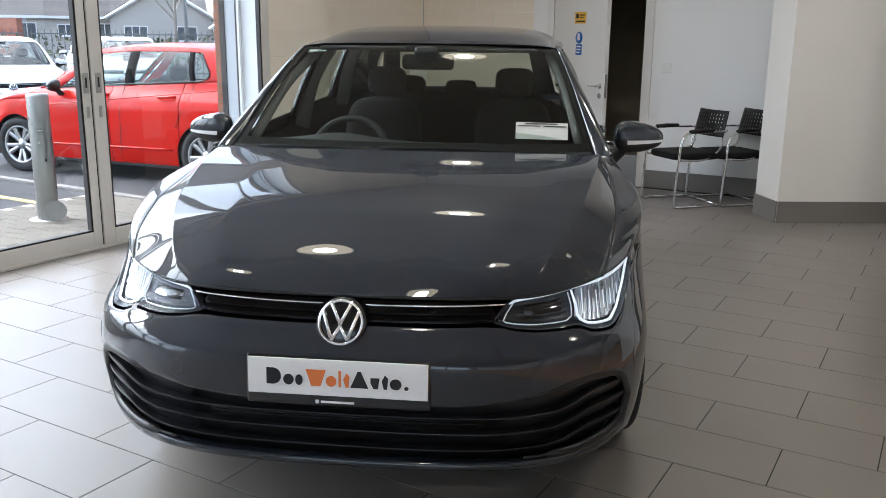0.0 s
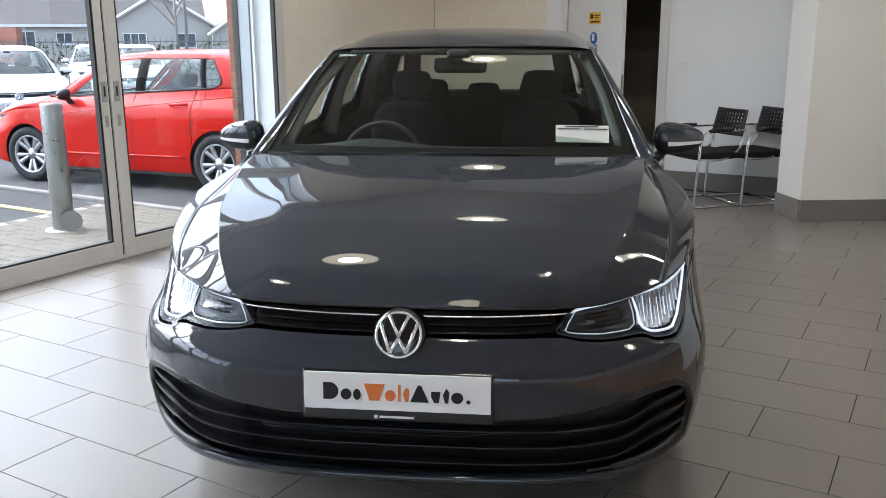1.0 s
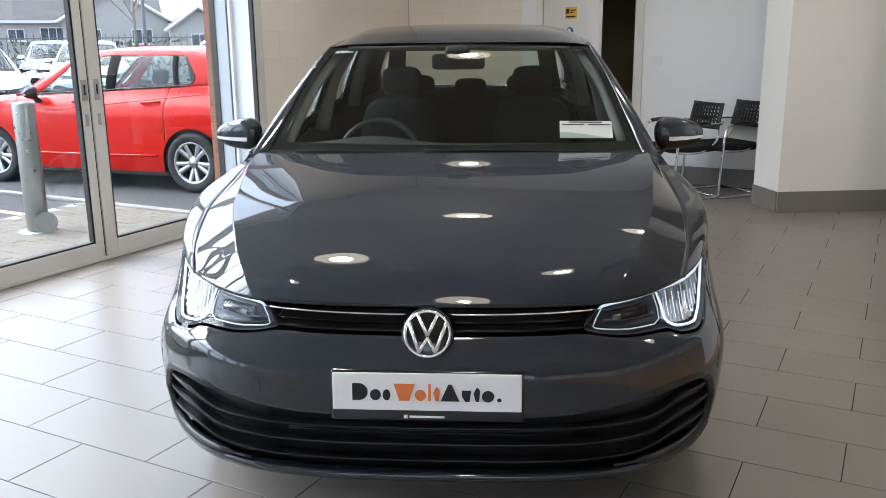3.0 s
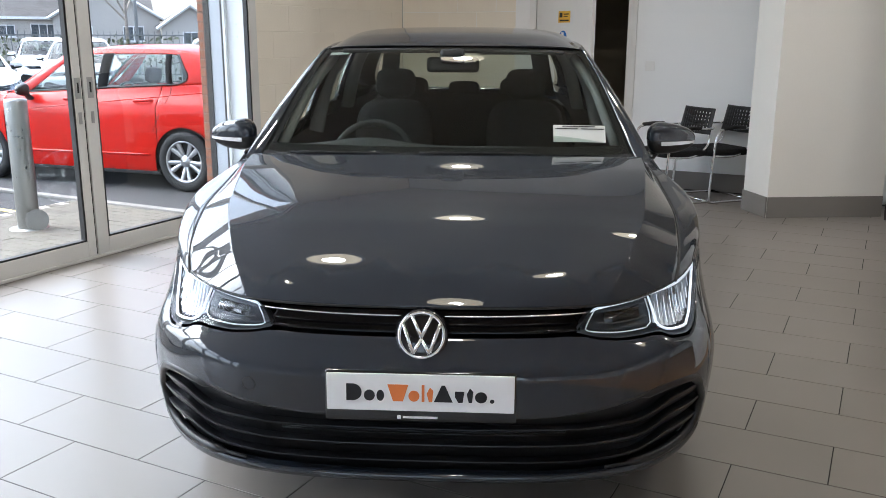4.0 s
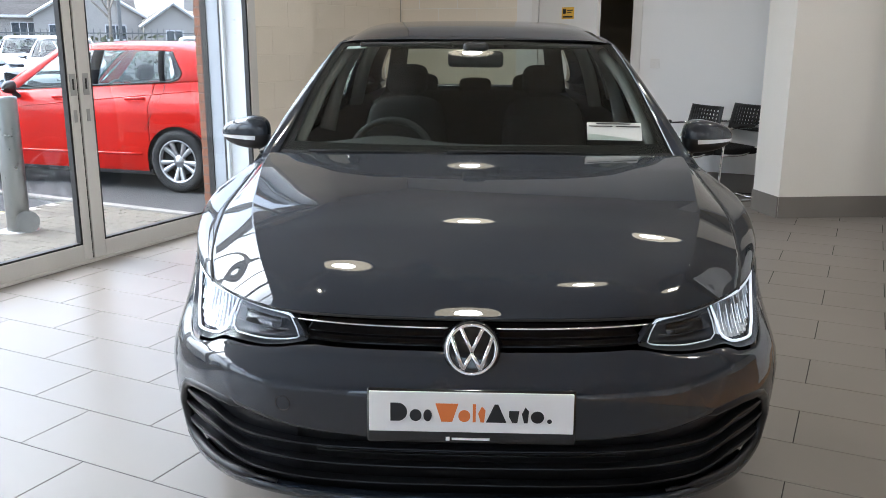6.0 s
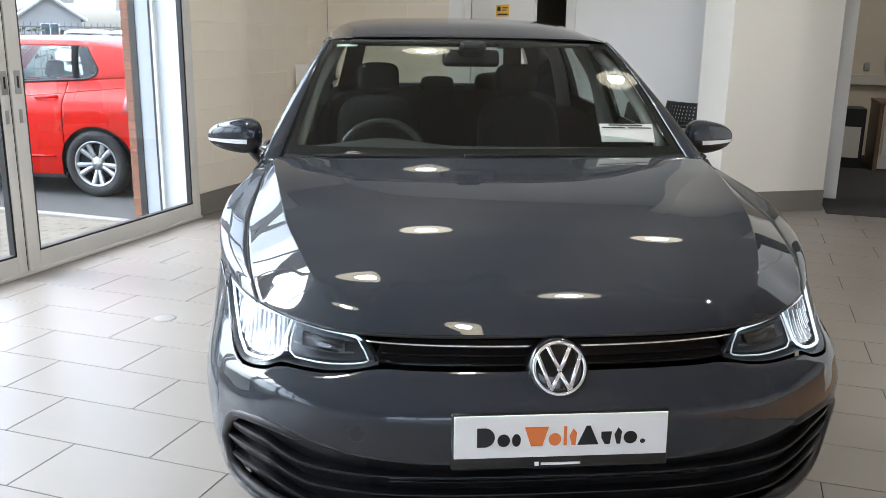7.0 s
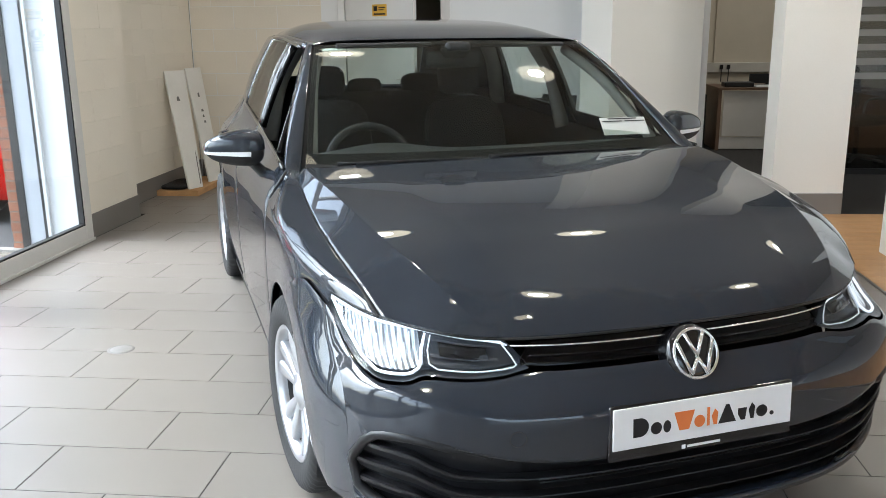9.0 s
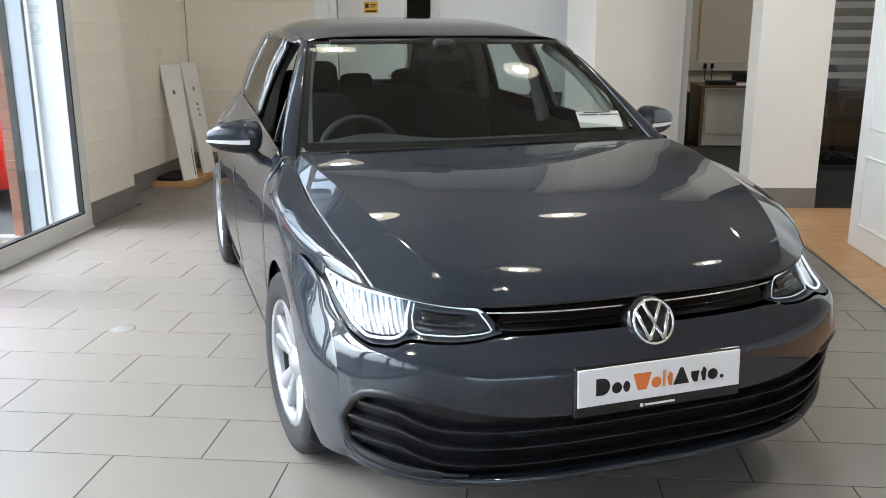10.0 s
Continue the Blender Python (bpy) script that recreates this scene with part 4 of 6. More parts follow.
def rail(y, s):
    return Vector((s * spl(y, (1.2, 2.0, 2.6, 3.2, 3.75), (.63, .597, .602, .588, .55)), y, spl(y, (1.2, 2.0, 2.6, 3.2, 3.75), (1.37, 1.375, 1.41, 1.40, 1.352))))


def side(y, h, s):
    p = belt(y, s).lerp(rail(y, s), h)
    return p + Vector((s * .012 * 4 * h * (1 - h), 0, .003 * 4 * h * (1 - h)))


def pane(bm, b0, b1, t0, t1, h0, h1, s, out=0.0, n=8):
    grid(bm, lambda q, h: side(b0 + (b1 - b0) * q + ((t0 + (t1 - t0) * q) - (b0 + (b1 - b0) * q)) * h, h, s) + Vector((s * out, 0, 0)), lin(0, 1, n), lin(h0, h1, 9), MID)


for s in (-1, 1):
    for nm, a in (("front_window", (1.36, 2.27, 2.02, 2.27)), ("rear_window", (2.36, 3.02, 2.36, 2.93))):
        if nm == "front_window" and s < 0:
            continue   # lowered
        bm = bmesh.new()
        pane(bm, *a, .03, .95, s)
        part(nm, bm, CARGLASS, car)
    bm = bmesh.new()
    pane(bm, 2.26, 2.37, 2.26, 2.37, 0, .97, s, .002, 3)
    pane(bm, 1.31, 1.36, 1.965, 2.025, 0, .97, s, -.002, 3)
    pane(bm, 1.56, 1.585, 1.665, 1.69, 0, .42, s, .001, 3)
    part("window_pillar", bm, GLOSSBLACK, car, thick=.03)
    bm = bmesh.new()
    pane(bm, 3.01, 3.98, 2.92, 3.70, 0, 1.0, s, .003, 10)
    part("rear_pillar", bm, PAINT, car, thick=.03)
    bm = bmesh.new()

    def pillar(q, v, s=s):
        a, b = screen(s * 1.0, max(-.03, v) * 1.02), side(1.31 + .66 * v, max(0, v) * .97, s)
        return a.lerp(b, q) + Vector((s * .007, -.006, .004)) * math.sin(math.pi * q) ** .8
    grid(bm, pillar, lin(0, 1, 9), [-.055, -.04] + lin(-.02, 1, 22), MID)
    part("front_pillar", bm, PAINT, car, thick=.012)
    bm = bmesh.new()
    grid(bm, lambda q, k: (back(s * (WH + .004 + (1.296 - WH) * q)) - Vector((0, .004, .002))).lerp(pillar(q, -.055), k), lin(0, 1, 9), lin(0, 1, 4), MID)
    part("pillar_base", bm, PAINT, car)
    bm = bmesh.new()
    tube(bm, curve3([(s * .578, 1.90, 1.352), (s * .590, 2.02, 1.362), (s * .598, 2.3, 1.380), (s * .594, 2.75, 1.392), (s * .573, 3.2, 1.380), (s * .545, 3.72, 1.340)], 8), [.012] * 8 + [.020] * 33, 10)
    part("roof_pillar", bm, PAINT, car)
    bm = bmesh.new()
    tube(bm, [belt(y, s) + Vector((s * .003, 0, .004)) for y in lin(1.3, 3.02, 18)], .008, 6)
    tube(bm, [side(2.03 + .9 * q, .955, s) + Vector((s * .004, 0, 0)) for q in lin(0, 1, 12)], .008, 6)
    part("window_trim", bm, GLOSSBLACK, car)
    # pale inner pillar covers
    bm = bmesh.new()
    for pts_, r_, fl in ((((s * .69, 1.43, .99), (s * .628, 1.72, 1.20), (s * .556, 1.97, 1.335)), .022, 1), (((s * .73, 2.33, .95), (s * .67, 2.34, 1.2), (s * .57, 2.36, 1.375)), .040, .5),
                         (((s * .69, 3.1, 1.02), (s * .62, 3.0, 1.25), (s * .55, 2.95, 1.37)), .042, .5)):
        bm = bmesh.new()
        tube(bm, curve3(pts_, 6), r_, 8, flat=fl)
        part("pillar_trim", bm, HEADLINING, car, "pale grey inner pillar trim")

# tail
bm = bmesh.new()
grid(bm, lambda u, v: Vector((u * (.75 - .13 * v), 4.13 + .10 * (1 - u * u) - .08 * (1 - v) ** 3, .25 + .79 * v)), lin(-1, 1, 15), lin(0, 1, 10), MID)
for s in (-1, 1):
    grid(bm, lambda q, v: SD(4.1, .25 + .79 * v, s).lerp(Vector((s * (.75 - .13 * v), 4.13 - .08 * (1 - v) ** 3, .25 + .79 * v)), q), lin(0, 1, 4), lin(0, 1, 10), MID)
part("tailgate", bm, PAINT, car, thick=.01)
bm = bmesh.new()
for u0, u1 in ((-1, -.80), (.80, 1)):
    grid(bm, lambda u, v: Vector((u * (.62 - .09 * v), 4.14 - .07 * u * u - .42 * v, 1.04 + .33 * v)), lin(u0, u1, 4), lin(0, 1, 6), MID)
for v0, v1 in ((0, .12), (.9, 1.1)):
    grid(bm, lambda u, v: Vector((u * (.62 - .09 * v), 4.14 - .07 * u * u - .42 * v, 1.04 + .33 * v)), lin(-1, 1, 12), lin(v0, v1, 3), MID)
part("tailgate_frame", bm, PAINT, car, thick=.02)
bm = bmesh.new()
grid(bm, lambda u, v: Vector((u * (.62 - .09 * v) * .85, 4.13 - .07 * u * u - .42 * v, 1.04 + .33 * v)), lin(-1, 1, 12), lin(.1, .92, 6), MID)
part("back_window", bm, CARGLASS, car).visible_shadow = False

# underside and cabin tub
bm = boxes((-.60, .60, .30, 1.2, .19, .21), (-.48, .48, .32, 1.2, .21, .58), (-.74, .74, 1.0, 4.05, .17, .24))
part("underbody", bm, INTERIOR, car)
bm = bmesh.new()
for s in (-1, 1):
    grid(bm, lambda y, v: SD(y, .26 + (z_belt(y) - .05 - .26) * v, s) - Vector((s * .045, 0, 0)), lin(1.3, 4.05, 14), lin(0, 1, 6))
part("door_lining", bm, INTERIOR, car)
bm = bmesh.new()
dash = lambda u, v: Vector((u * .735, spl(v, (0, .3, .7, .85, 1), (1.23, 1.42, 1.66, 1.74, 1.75)) + .03 * u * u * (1 - v), spl(v, (0, .3, .7, .85, 1), (.968, .972, .962, .92, .60)) + .035 * math.exp(-((u + .50) / .26) ** 2) * spl(v, (0, .35, .8, 1), (0, .4, 1, .3))))
grid(bm, dash, lin(-1, 1, 33), lin(0, 1, 16), (0, 1.4, .3))
dashboard = part("dashboard", bm, INTERIOR, car, "black soft plastic dashboard")
bm = bmesh.new()
tube(bm, [Vector((-.37 + .183 * math.cos(a), 1.86 + .183 * math.sin(a) * .42, .87 + .183 * math.sin(a) * .9)) for a in lin(0, 2 * math.pi, 37)[:-1]], .016, 8, closed=True)
wheel_s = part("steering_wheel", bm, INTERIOR, car)
bm = bmesh.new()
box(bm, -.08, .08, -.05, .05, -.02, .02, Matrix.Translation((-.37, 1.85, .86)) @ Matrix.Rotation(radians(65), 4, "X"))
box(bm, -.175, .175, -.012, .014, -.01, .01, Matrix.Translation((-.37, 1.86, .865)) @ Matrix.Rotation(radians(65), 4, "X"))
part("horn_pad", bm, INTERIOR, wheel_s, bevel=.008)
bm = bmesh.new()
box(bm, -.12, .12, 0, .04, -.033, .037, Matrix.Translation((.0, 1.86, 1.305)) @ Matrix.Rotation(radians(-8), 4, "X"))
part("rear_view_mirror", bm, INTERIOR, car, bevel=.022, segs=4)
bm = bmesh.new()
box(bm, -.055, .055, 0, .10, -.02, .03, Matrix.Translation((.0, 1.80, 1.355)) @ Matrix.Rotation(radians(-22), 4, "X"))
part("camera_housing", bm, INTERIOR, car, bevel=.02, segs=3)
for s in (-1, 1):
    bm = bmesh.new()
    box(bm, s * .10, s * .50, 1.86, 1.88, 1.355, 1.375) if s < 0 else box(bm, .12, .50, 1.86, 2.0, 1.35, 1.368)
    part("sun_visor", bm, mat("visor_grey", (.05, .05, .05), .9, var=.1), car, bevel=.006)
bm = bmesh.new()
grid(bm, lambda u, v: screen(u, v) + Vector((0, .003, -.003)), lin(-.93, -.79, 4), (.905, .94), MID)
part("sticker", bm, mat("sticker_pale", (.55, .62, .60), .6, var=.05), windscreen, "small pale sticker")


for x in (-.37, .37):
    bm = bmesh.new()
    puff(bm, x, 2.74, .79, .22, .07, .30, .5, -17)
    puff(bm, x, 2.44, .46, .25, .27, .09, .5)
    front = part("seat", bm, FABRIC, car)
    bm = bmesh.new()
    puff(bm, x, 2.88, 1.168, .112, .048, .082, .55, -12)
    part("headrest", bm, FABRIC, front)
bm = bmesh.new()
puff(bm, 0, 3.42, .78, .66, .09, .30, .4, -18)
puff(bm, 0, 3.1, .48, .66, .28, .10, .4)
bench = part("rear_bench", bm, FABRIC, car)
for x in (-.36, 0, .36):
    bm = bmesh.new()
    puff(bm, x, 3.53, 1.10, .13 if x else .10, .045, .075 if x else .05, .55, -10)
    part("headrest", bm, FABRIC, bench)
bm = boxes((-.65, .65, 3.55, 4.1, .98, 1.0))
part("parcel_shelf", bm, INTERIOR, car, bevel=.005)

# headlamps
LAMPIN = mat("lamp_housing", (.05, .055, .065), .3, .3, var=.15)
REFLECT = mat("lamp_reflector", (.42, .45, .49), .32, .95, rough_var=.08)
DRL = mat("daytime_light", (1, 1, 1), .4, emit=(.86, .94, 1.0), power=.10)
DRLSOFT = mat("daytime_light_guide", (.8, .85, .9), .25, emit=(.86, .94, 1.0), power=.016)


for s in (-1, 1):
    def lamp(q, v, inset, s=s):
        r = .474 + (.957 - .474) * q
        return SF(s * TR(r), z_hl(r) + (z_hu(r) - z_hl(r)) * v, inset)
    bm = bmesh.new()
    grid(bm, lambda q, v: lamp(q, v, .045), lin(0, 1, 30), lin(0, 1, 9), MID)
    for v, w in ((0, 1), (1, 1)):
        grid(bm, lambda q, d: lamp(q, v, d), lin(0, 1, 30), (.002, .045), (0, .5, .66))
    headlamp = part("headlamp", bm, LAMPIN, car, "lit LED headlamp under a clear lens")
    bm = bmesh.new()
    grid(bm, lambda q, v: lamp(q, v, -.001), lin(0, 1, 34), lin(0, 1, 9), MID)
    part("lens", bm, LENSGLASS, headlamp).visible_shadow = False
    # light guides: brow, thin inner outline and the outline of the outer lobe
    bm = bmesh.new()
    tube(bm, [lamp(q, .90, .012) for q in lin(.09, .97, 26)], [.003] + [.0050] * 24 + [.003], 8, flat=.75)
    part("light_guide", bm, DRL, headlamp, "glowing white brow line")
    bm = bmesh.new()
    tube(bm, [lamp(.115, .84, .014), lamp(.075, .55, .014), lamp(.055, .22, .014), lamp(.075, .12, .014)] + [lamp(q, .10, .014) for q in lin(.12, .47, 14)] + [lamp(.505, .18, .015), lamp(.50, .45, .017), lamp(.475, .80, .018)], .0021, 6)
    part("inner_rim", bm, DRLSOFT, headlamp, "faintly glowing pale inner rim")
    bm = bmesh.new()
    tube(bm, [lamp(.50, .82, .020), lamp(.53, .45, .018), lamp(.545, .18, .016), lamp(.565, .10, .015)] + [lamp(q, .075, .015) for q in lin(.60, .78, 8)] + [lamp(.83, .13, .015), lamp(.885, .34, .015), lamp(.92, .60, .015), lamp(.955, .78, .015)], [.003] + [.0042] * 14 + [.003], 8)
    part("light_cup", bm, DRL, headlamp, "bright white light band")
    bm = bmesh.new()
    grid(bm, lambda q, v: lamp(q, v, .034 + .003 * math.sin(q * 190)), lin(.535, .93, 90), lin(.10, .86, 7), MID)
    part("reflector", bm, REFLECT, headlamp, "ribbed chrome reflector")
    # thin glowing strips imitate the bright streaks seen in the lit reflector
    for k in range(13):
        q = .562 + k * .027
        v0, v1 = .14 + .12 * ((k * 7) % 5) / 4, .50 + .32 * ((k * 3 + 2) % 7) / 6
        bm = bmesh.new()
        grid(bm, lambda a, v: lamp(q + .0034 * a - .03 * (v - .4), v, .026 + .003 * a * a), (-1, 0, 1), lin(v0, v1, 5), MID)
        part("led_bar", bm, DRL if k % 2 else DRLSOFT, headlamp)
    bm = bmesh.new()
    c = lamp(.33, .50, .030)
    grid(bm, lambda q, v: lamp(q, v, .026 + .012 * math.sin(math.pi * (v - .34) / .34)), lin(.19, .44, 12), lin(.34, .68, 6), MID)
    grid(bm, lambda q, v: lamp(q, v, .020 + .10 * (q - .24)), lin(.24, .36, 5), lin(.40, .50, 3), MID)
    part("projector", bm, GLOSSBLACK, headlamp)
    bm = bmesh.new()
    grid(bm, lambda q, v: lamp(q, v, .030), lin(.14, .49, 14), lin(.30, .36, 2), MID)
    grid(bm, lambda q, v: lamp(q, v, .027), lin(.14, .49, 14), lin(.66, .71, 2), MID)
    part("lamp_bezel", bm, mat("lamp_grey", (.10, .105, .115), .35, .4, var=.1), headlamp, thick=.003)

# number plate holder with its printed board; the maker's words stand as plain blocks
bm = boxes((-.259, .259, -.012, .012, .417, .559))
holder = part("plate_holder", bm, GLOSSBLACK, car, "black plate holder with a white board", bevel=.008)
holder.rotation_euler = (radians(-3), 0, 0)
bm = boxes((-.2525, .2525, -.0165, -.0122, .449, .553))
board = part("plate_board", bm, PLATEWHITE, holder, "white board with black and orange print", bevel=.003)
K = .505 / 340


def disc(x, z, rx, rz, a0=0.0, a1=2 * math.pi):
    """Outline of a round block, or of a slice of one."""
    return [(x + rx * math.cos(a), z + rz * math.sin(a)) for a in lin(a0, a1, 21)]


def slab_of(outline):
    """A thin raised block on the board with the given outline."""
    bm = bmesh.new()
    lo = [bm.verts.new(((x - 734) * K, -.0166, z)) for x, z in outline]
    hi = [bm.verts.new(((x - 734) * K, -.0178, z)) for x, z in outline]
    bm.faces.new(hi)
    for k in range(len(lo)):
        bm.faces.new((hi[k], lo[k], lo[k - 1], hi[k - 1]))
    return bm


ZB, ZX, ZC = .477, .508, .524
ZM, HX = (ZB + ZX) / 2, (ZX - ZB) / 2
RECT = lambda x0, x1, z1: [(x0, ZB), (x1, ZB), (x1, z1), (x0, z1)]
for colour, shapes in ((PRINTBLACK, ([(600, ZB), (612, ZB)] + disc(612, (ZB + ZC) / 2, 16, (ZC - ZB) / 2, -math.pi / 2, math.pi / 2) + [(600, ZC)], disc(642, ZM, 10, HX), disc(662, ZM, 7, HX))),
                       (PRINTORANGE, ([(685, ZB), (703, ZB), (713, ZC), (675, ZC)], disc(723, ZM, 10, HX), RECT(737, 742, ZC), [(746, ZX - .008), (750, ZB), (756, ZB), (758, ZX), (752, ZC - .006)])),
                       (PRINTBLACK, ([(759, ZB), (793, ZB), (779, ZC), (773, ZC)], [(797, ZX), (797, ZM), (803, ZB), (811, ZB), (814, ZX)], [(818, ZX - .008), (822, ZB), (828, ZB), (830, ZX), (824, ZC - .006)], disc(844, ZM, 11, HX), disc(864, ZB + .0055, 4, .0055)))):
    for outline in shapes:
        part("print_block", slab_of(outline), colour, board, smooth=False)
bm = boxes((-.047, .047, -.0135, -.0122, .4275, .4335), (-.062, -.052, -.0135, -.0122, .4255, .4355))
part("small_print", bm, PLATEWHITE, holder, smooth=False)

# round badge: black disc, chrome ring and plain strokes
BADGE = Matrix.Translation((0, .074, .642)) @ Matrix.Rotation(radians(90 - 22), 4, "X")
bm = bmesh.new()
lathe(bm, [(.0, .012), (.045, .0105), (.062, .006), (.070, 0), (.074, -.012), (.080, -.03)], 48, BADGE)
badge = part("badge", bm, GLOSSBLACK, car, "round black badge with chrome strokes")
bm = bmesh.new()
tube(bm, [BADGE @ Vector((.0605 * math.cos(a), .0605 * math.sin(a), .009)) for a in lin(0, 2 * math.pi, 49)[:-1]], .0048, 8, closed=True)
part("badge_ring", bm, CHROME, badge)
for line in (((-.026, .050), (0, -.006), (.026, .050)), ((-.050, .030), (-.022, -.050), (0, -.010), (.022, -.050), (.050, .030))):
    for a, b in zip(line, line[1:]):
        bm = bmesh.new()
        tube(bm, [BADGE @ Vector((*a, .012)), BADGE @ Vector((*b, .012))], .0058, 8)
        part("badge_stroke", bm, CHROME, badge)

# door mirrors
def mirror_skin(bm, s, b0, b1, a0=-math.pi, a1=math.pi, grow=0.0):
    def f(a, b):
        ca, sa, cb, sb = math.cos(a), math.sin(a), math.cos(b), math.sin(b)
        pw = lambda c, e: math.copysign(abs(c) ** e, c)
        x = pw(cb, .62) * pw(ca, .72)
        y = pw(cb, .62) * pw(sa, .72)
        k = 1 - .46 * (x * .5 + .5) ** 1.7
        return Vector((s * (.944 + (.106 + grow) * x), 1.575 + .050 * (x * .5 + .5) + (.062 + grow) * y * k, 1.014 + (.074 + grow) * pw(sb, .72) * k - .006 * (x * .5 + .5)))
    grid(bm, f, lin(a0, a1, 41), lin(b0, b1, 12), (s * .944, 1.60, 1.016))


for s in (-1, 1):
    bm = bmesh.new()
    mirror_skin(bm, s, -.03, math.pi / 2)
    mirror = part("door_mirror", bm, PAINT, car, "grey door mirror with a clear indicator strip")
    bm = bmesh.new()
    mirror_skin(bm, s, -math.pi / 2, -.035, grow=-.0015)
    part("lower_shell", bm, BLACK, mirror, "black lower shell")
    bm = bmesh.new()
    mirror_skin(bm, s, -.26, -.06, -1.95, .35, grow=.0012)
    part("indicator", bm, mat("indicator_clear", (.80, .82, .84), .15, coat=1, var=.05), mirror)
    bm = bmesh.new()
    grid(bm, lambda q, a: Vector((s * (.905 - .085 * q), 1.605 + .012 * q + (.044 + .014 * q) * math.sin(a), .980 - .095 * q + (.026 + .006 * q) * math.cos(a))), lin(0, 1, 6), lin(0, 2 * math.pi, 17), (s * .86, 1.61, .94))
    part("mirror_arm", bm, BLACK, mirror, "black mirror foot")

# wheels
def wheel(parent, x, y, s, name="wheel", R=WR, rim_r=.212, width=.205, steer=0.0):
    """An alloy wheel with five pairs of spokes; its outer face looks to side s."""
    m = Matrix.Translation((x, y, R)) @ Matrix.Rotation(radians(steer), 4, "Z") @ Matrix.Rotation(radians(90 * s), 4, "Y")
    h = width / 2
    bm = bmesh.new()
    rings = lathe(bm, [(rim_r - .005, -h * .82), (rim_r + .012, -h * .95), (R * .86, -h * 1.02), (R * .945, -h * .94), (R * .985, -h * .80), (R, -h * .55), (R, -.034), (R - .006, -.030), (R - .006, -.024), (R, -.020),
                (R, .020), (R - .006, .024), (R - .006, .030), (R, .034), (R, h * .55), (R * .985, h * .80), (R * .945, h * .94), (R * .86, h * 1.02), (rim_r + .012, h * .95), (rim_r - .005, h * .82)], 168, m)
    hub_c = m @ Vector((0, 0, 0))
    for ring in rings[3:6] + rings[-6:-3]:   # cross grooves at the shoulders
        for v_ in ring[::3]:
            v_.co = v_.co.lerp(hub_c, .022)
    tyre = part("tyre", bm, RUBBER, parent, "black rubber tyre")
    bm = bmesh.new()
    lathe(bm, [(rim_r - .004, h * .84), (rim_r + .006, h * .90), (rim_r + .003, h * .93), (rim_r - .012, h * .88), (rim_r - .018, h * .6)], 48, m)
    rim_ = part("rim", bm, ALLOY, parent, "silver alloy rim with paired spokes")
    bm = bmesh.new()
    lathe(bm, [(.001, h * .80), (.028, h * .79), (.033, h * .72), (.062, h * .66), (.070, h * .4)], 28, m)
    part("hub", bm, ALLOY, rim_)
    for k in range(5):
        bm = bmesh.new()
        for off, tw in ((-.16, -.20), (.16, .20)):
            a0, a1 = 2 * math.pi * k / 5 + off * 1.2, 2 * math.pi * k / 5 + tw * 1.15

            def spoke(q, w):
                a = a0 + (a1 - a0) * q
                rr = .055 + (rim_r - .010 - .055) * q
                half = .0150 + .0150 * q - .006 * q ** 4
                c = Vector((rr * math.cos(a) - half * w[0] * math.sin(a), rr * math.sin(a) + half * w[0] * math.cos(a), h * (.66 + .17 * q) - .03 * w[1]))
                return m @ c
            grid(bm, spoke, lin(0, 1, 6), ((-1, 1), (-1, .2), (-.6, 0), (.6, 0), (1, .2), (1, 1)), m @ Vector((.12 * math.cos(a0), .12 * math.sin(a0), -.1)))
        part("spoke", bm, ALLOY, rim_)
    # barrel coloured far darker than the alloy, as shade between the spokes
    bm = bmesh.new()
    lathe(bm, [(rim_r - .018, h * .6), (rim_r - .02, h * .4), (rim_r - .022, -h * .8), (.05, -h * .7), (.05, -h * .6)], 40, m)
    part("barrel", bm, mat("rim_inside_shade", (.06, .06, .062), .5, .6, var=.2), rim_)
    bm = bmesh.new()
    lathe(bm, [(.06, -.01), (.145, -.01), (.145, .01), (.06, .01)], 32, m)
    part("brake_disc", bm, STEEL, parent)


for s in (-1, 1):
    for y in (AXF, AXR):
        w_ = part("wheel", boxes((s * .60, s * .70, y - .04, y + .04, WR - .04, WR + .04)), BLACK, car, "silver alloy wheel with a black tyre", bevel=.01)
        wheel(w_, s * .784, y, s, steer=5 if y == AXF else 0)

# sheet behind the windscreen
sheet = tagged(part("paper_sheet", (lambda b: (grid(b, lambda u, v: CAR @ (Vector((.428 + .21 * u, 1.338 + .02 * u + .05 * v, 1.022 - .004 * u + .062 * v))), lin(0, 1, 6), lin(0, 1, 4), CAR @ Vector((.5, 2, .6))), b)[1])(bmesh.new()), mat("paper", (.58, .60, .58), .8, var=.03), None, thick=.0006),
               "white printed sheet lying behind the windscreen", "paper")
bm = bmesh.new()
for u0, u1, v0, v1 in ((.04, .47, .74, .80), (.53, .97, .74, .80), (.17, .80, .88, .95)):
    grid(bm, lambda u, v: CAR @ (Vector((.428 + .21 * u, 1.336 + .02 * u + .05 * v, 1.0235 - .004 * u + .062 * v))), lin(u0, u1, 2), lin(v0, v1, 2), CAR @ Vector((.5, 2, .6)))
part("printing", bm, PRINTBLACK, sheet, smooth=False)

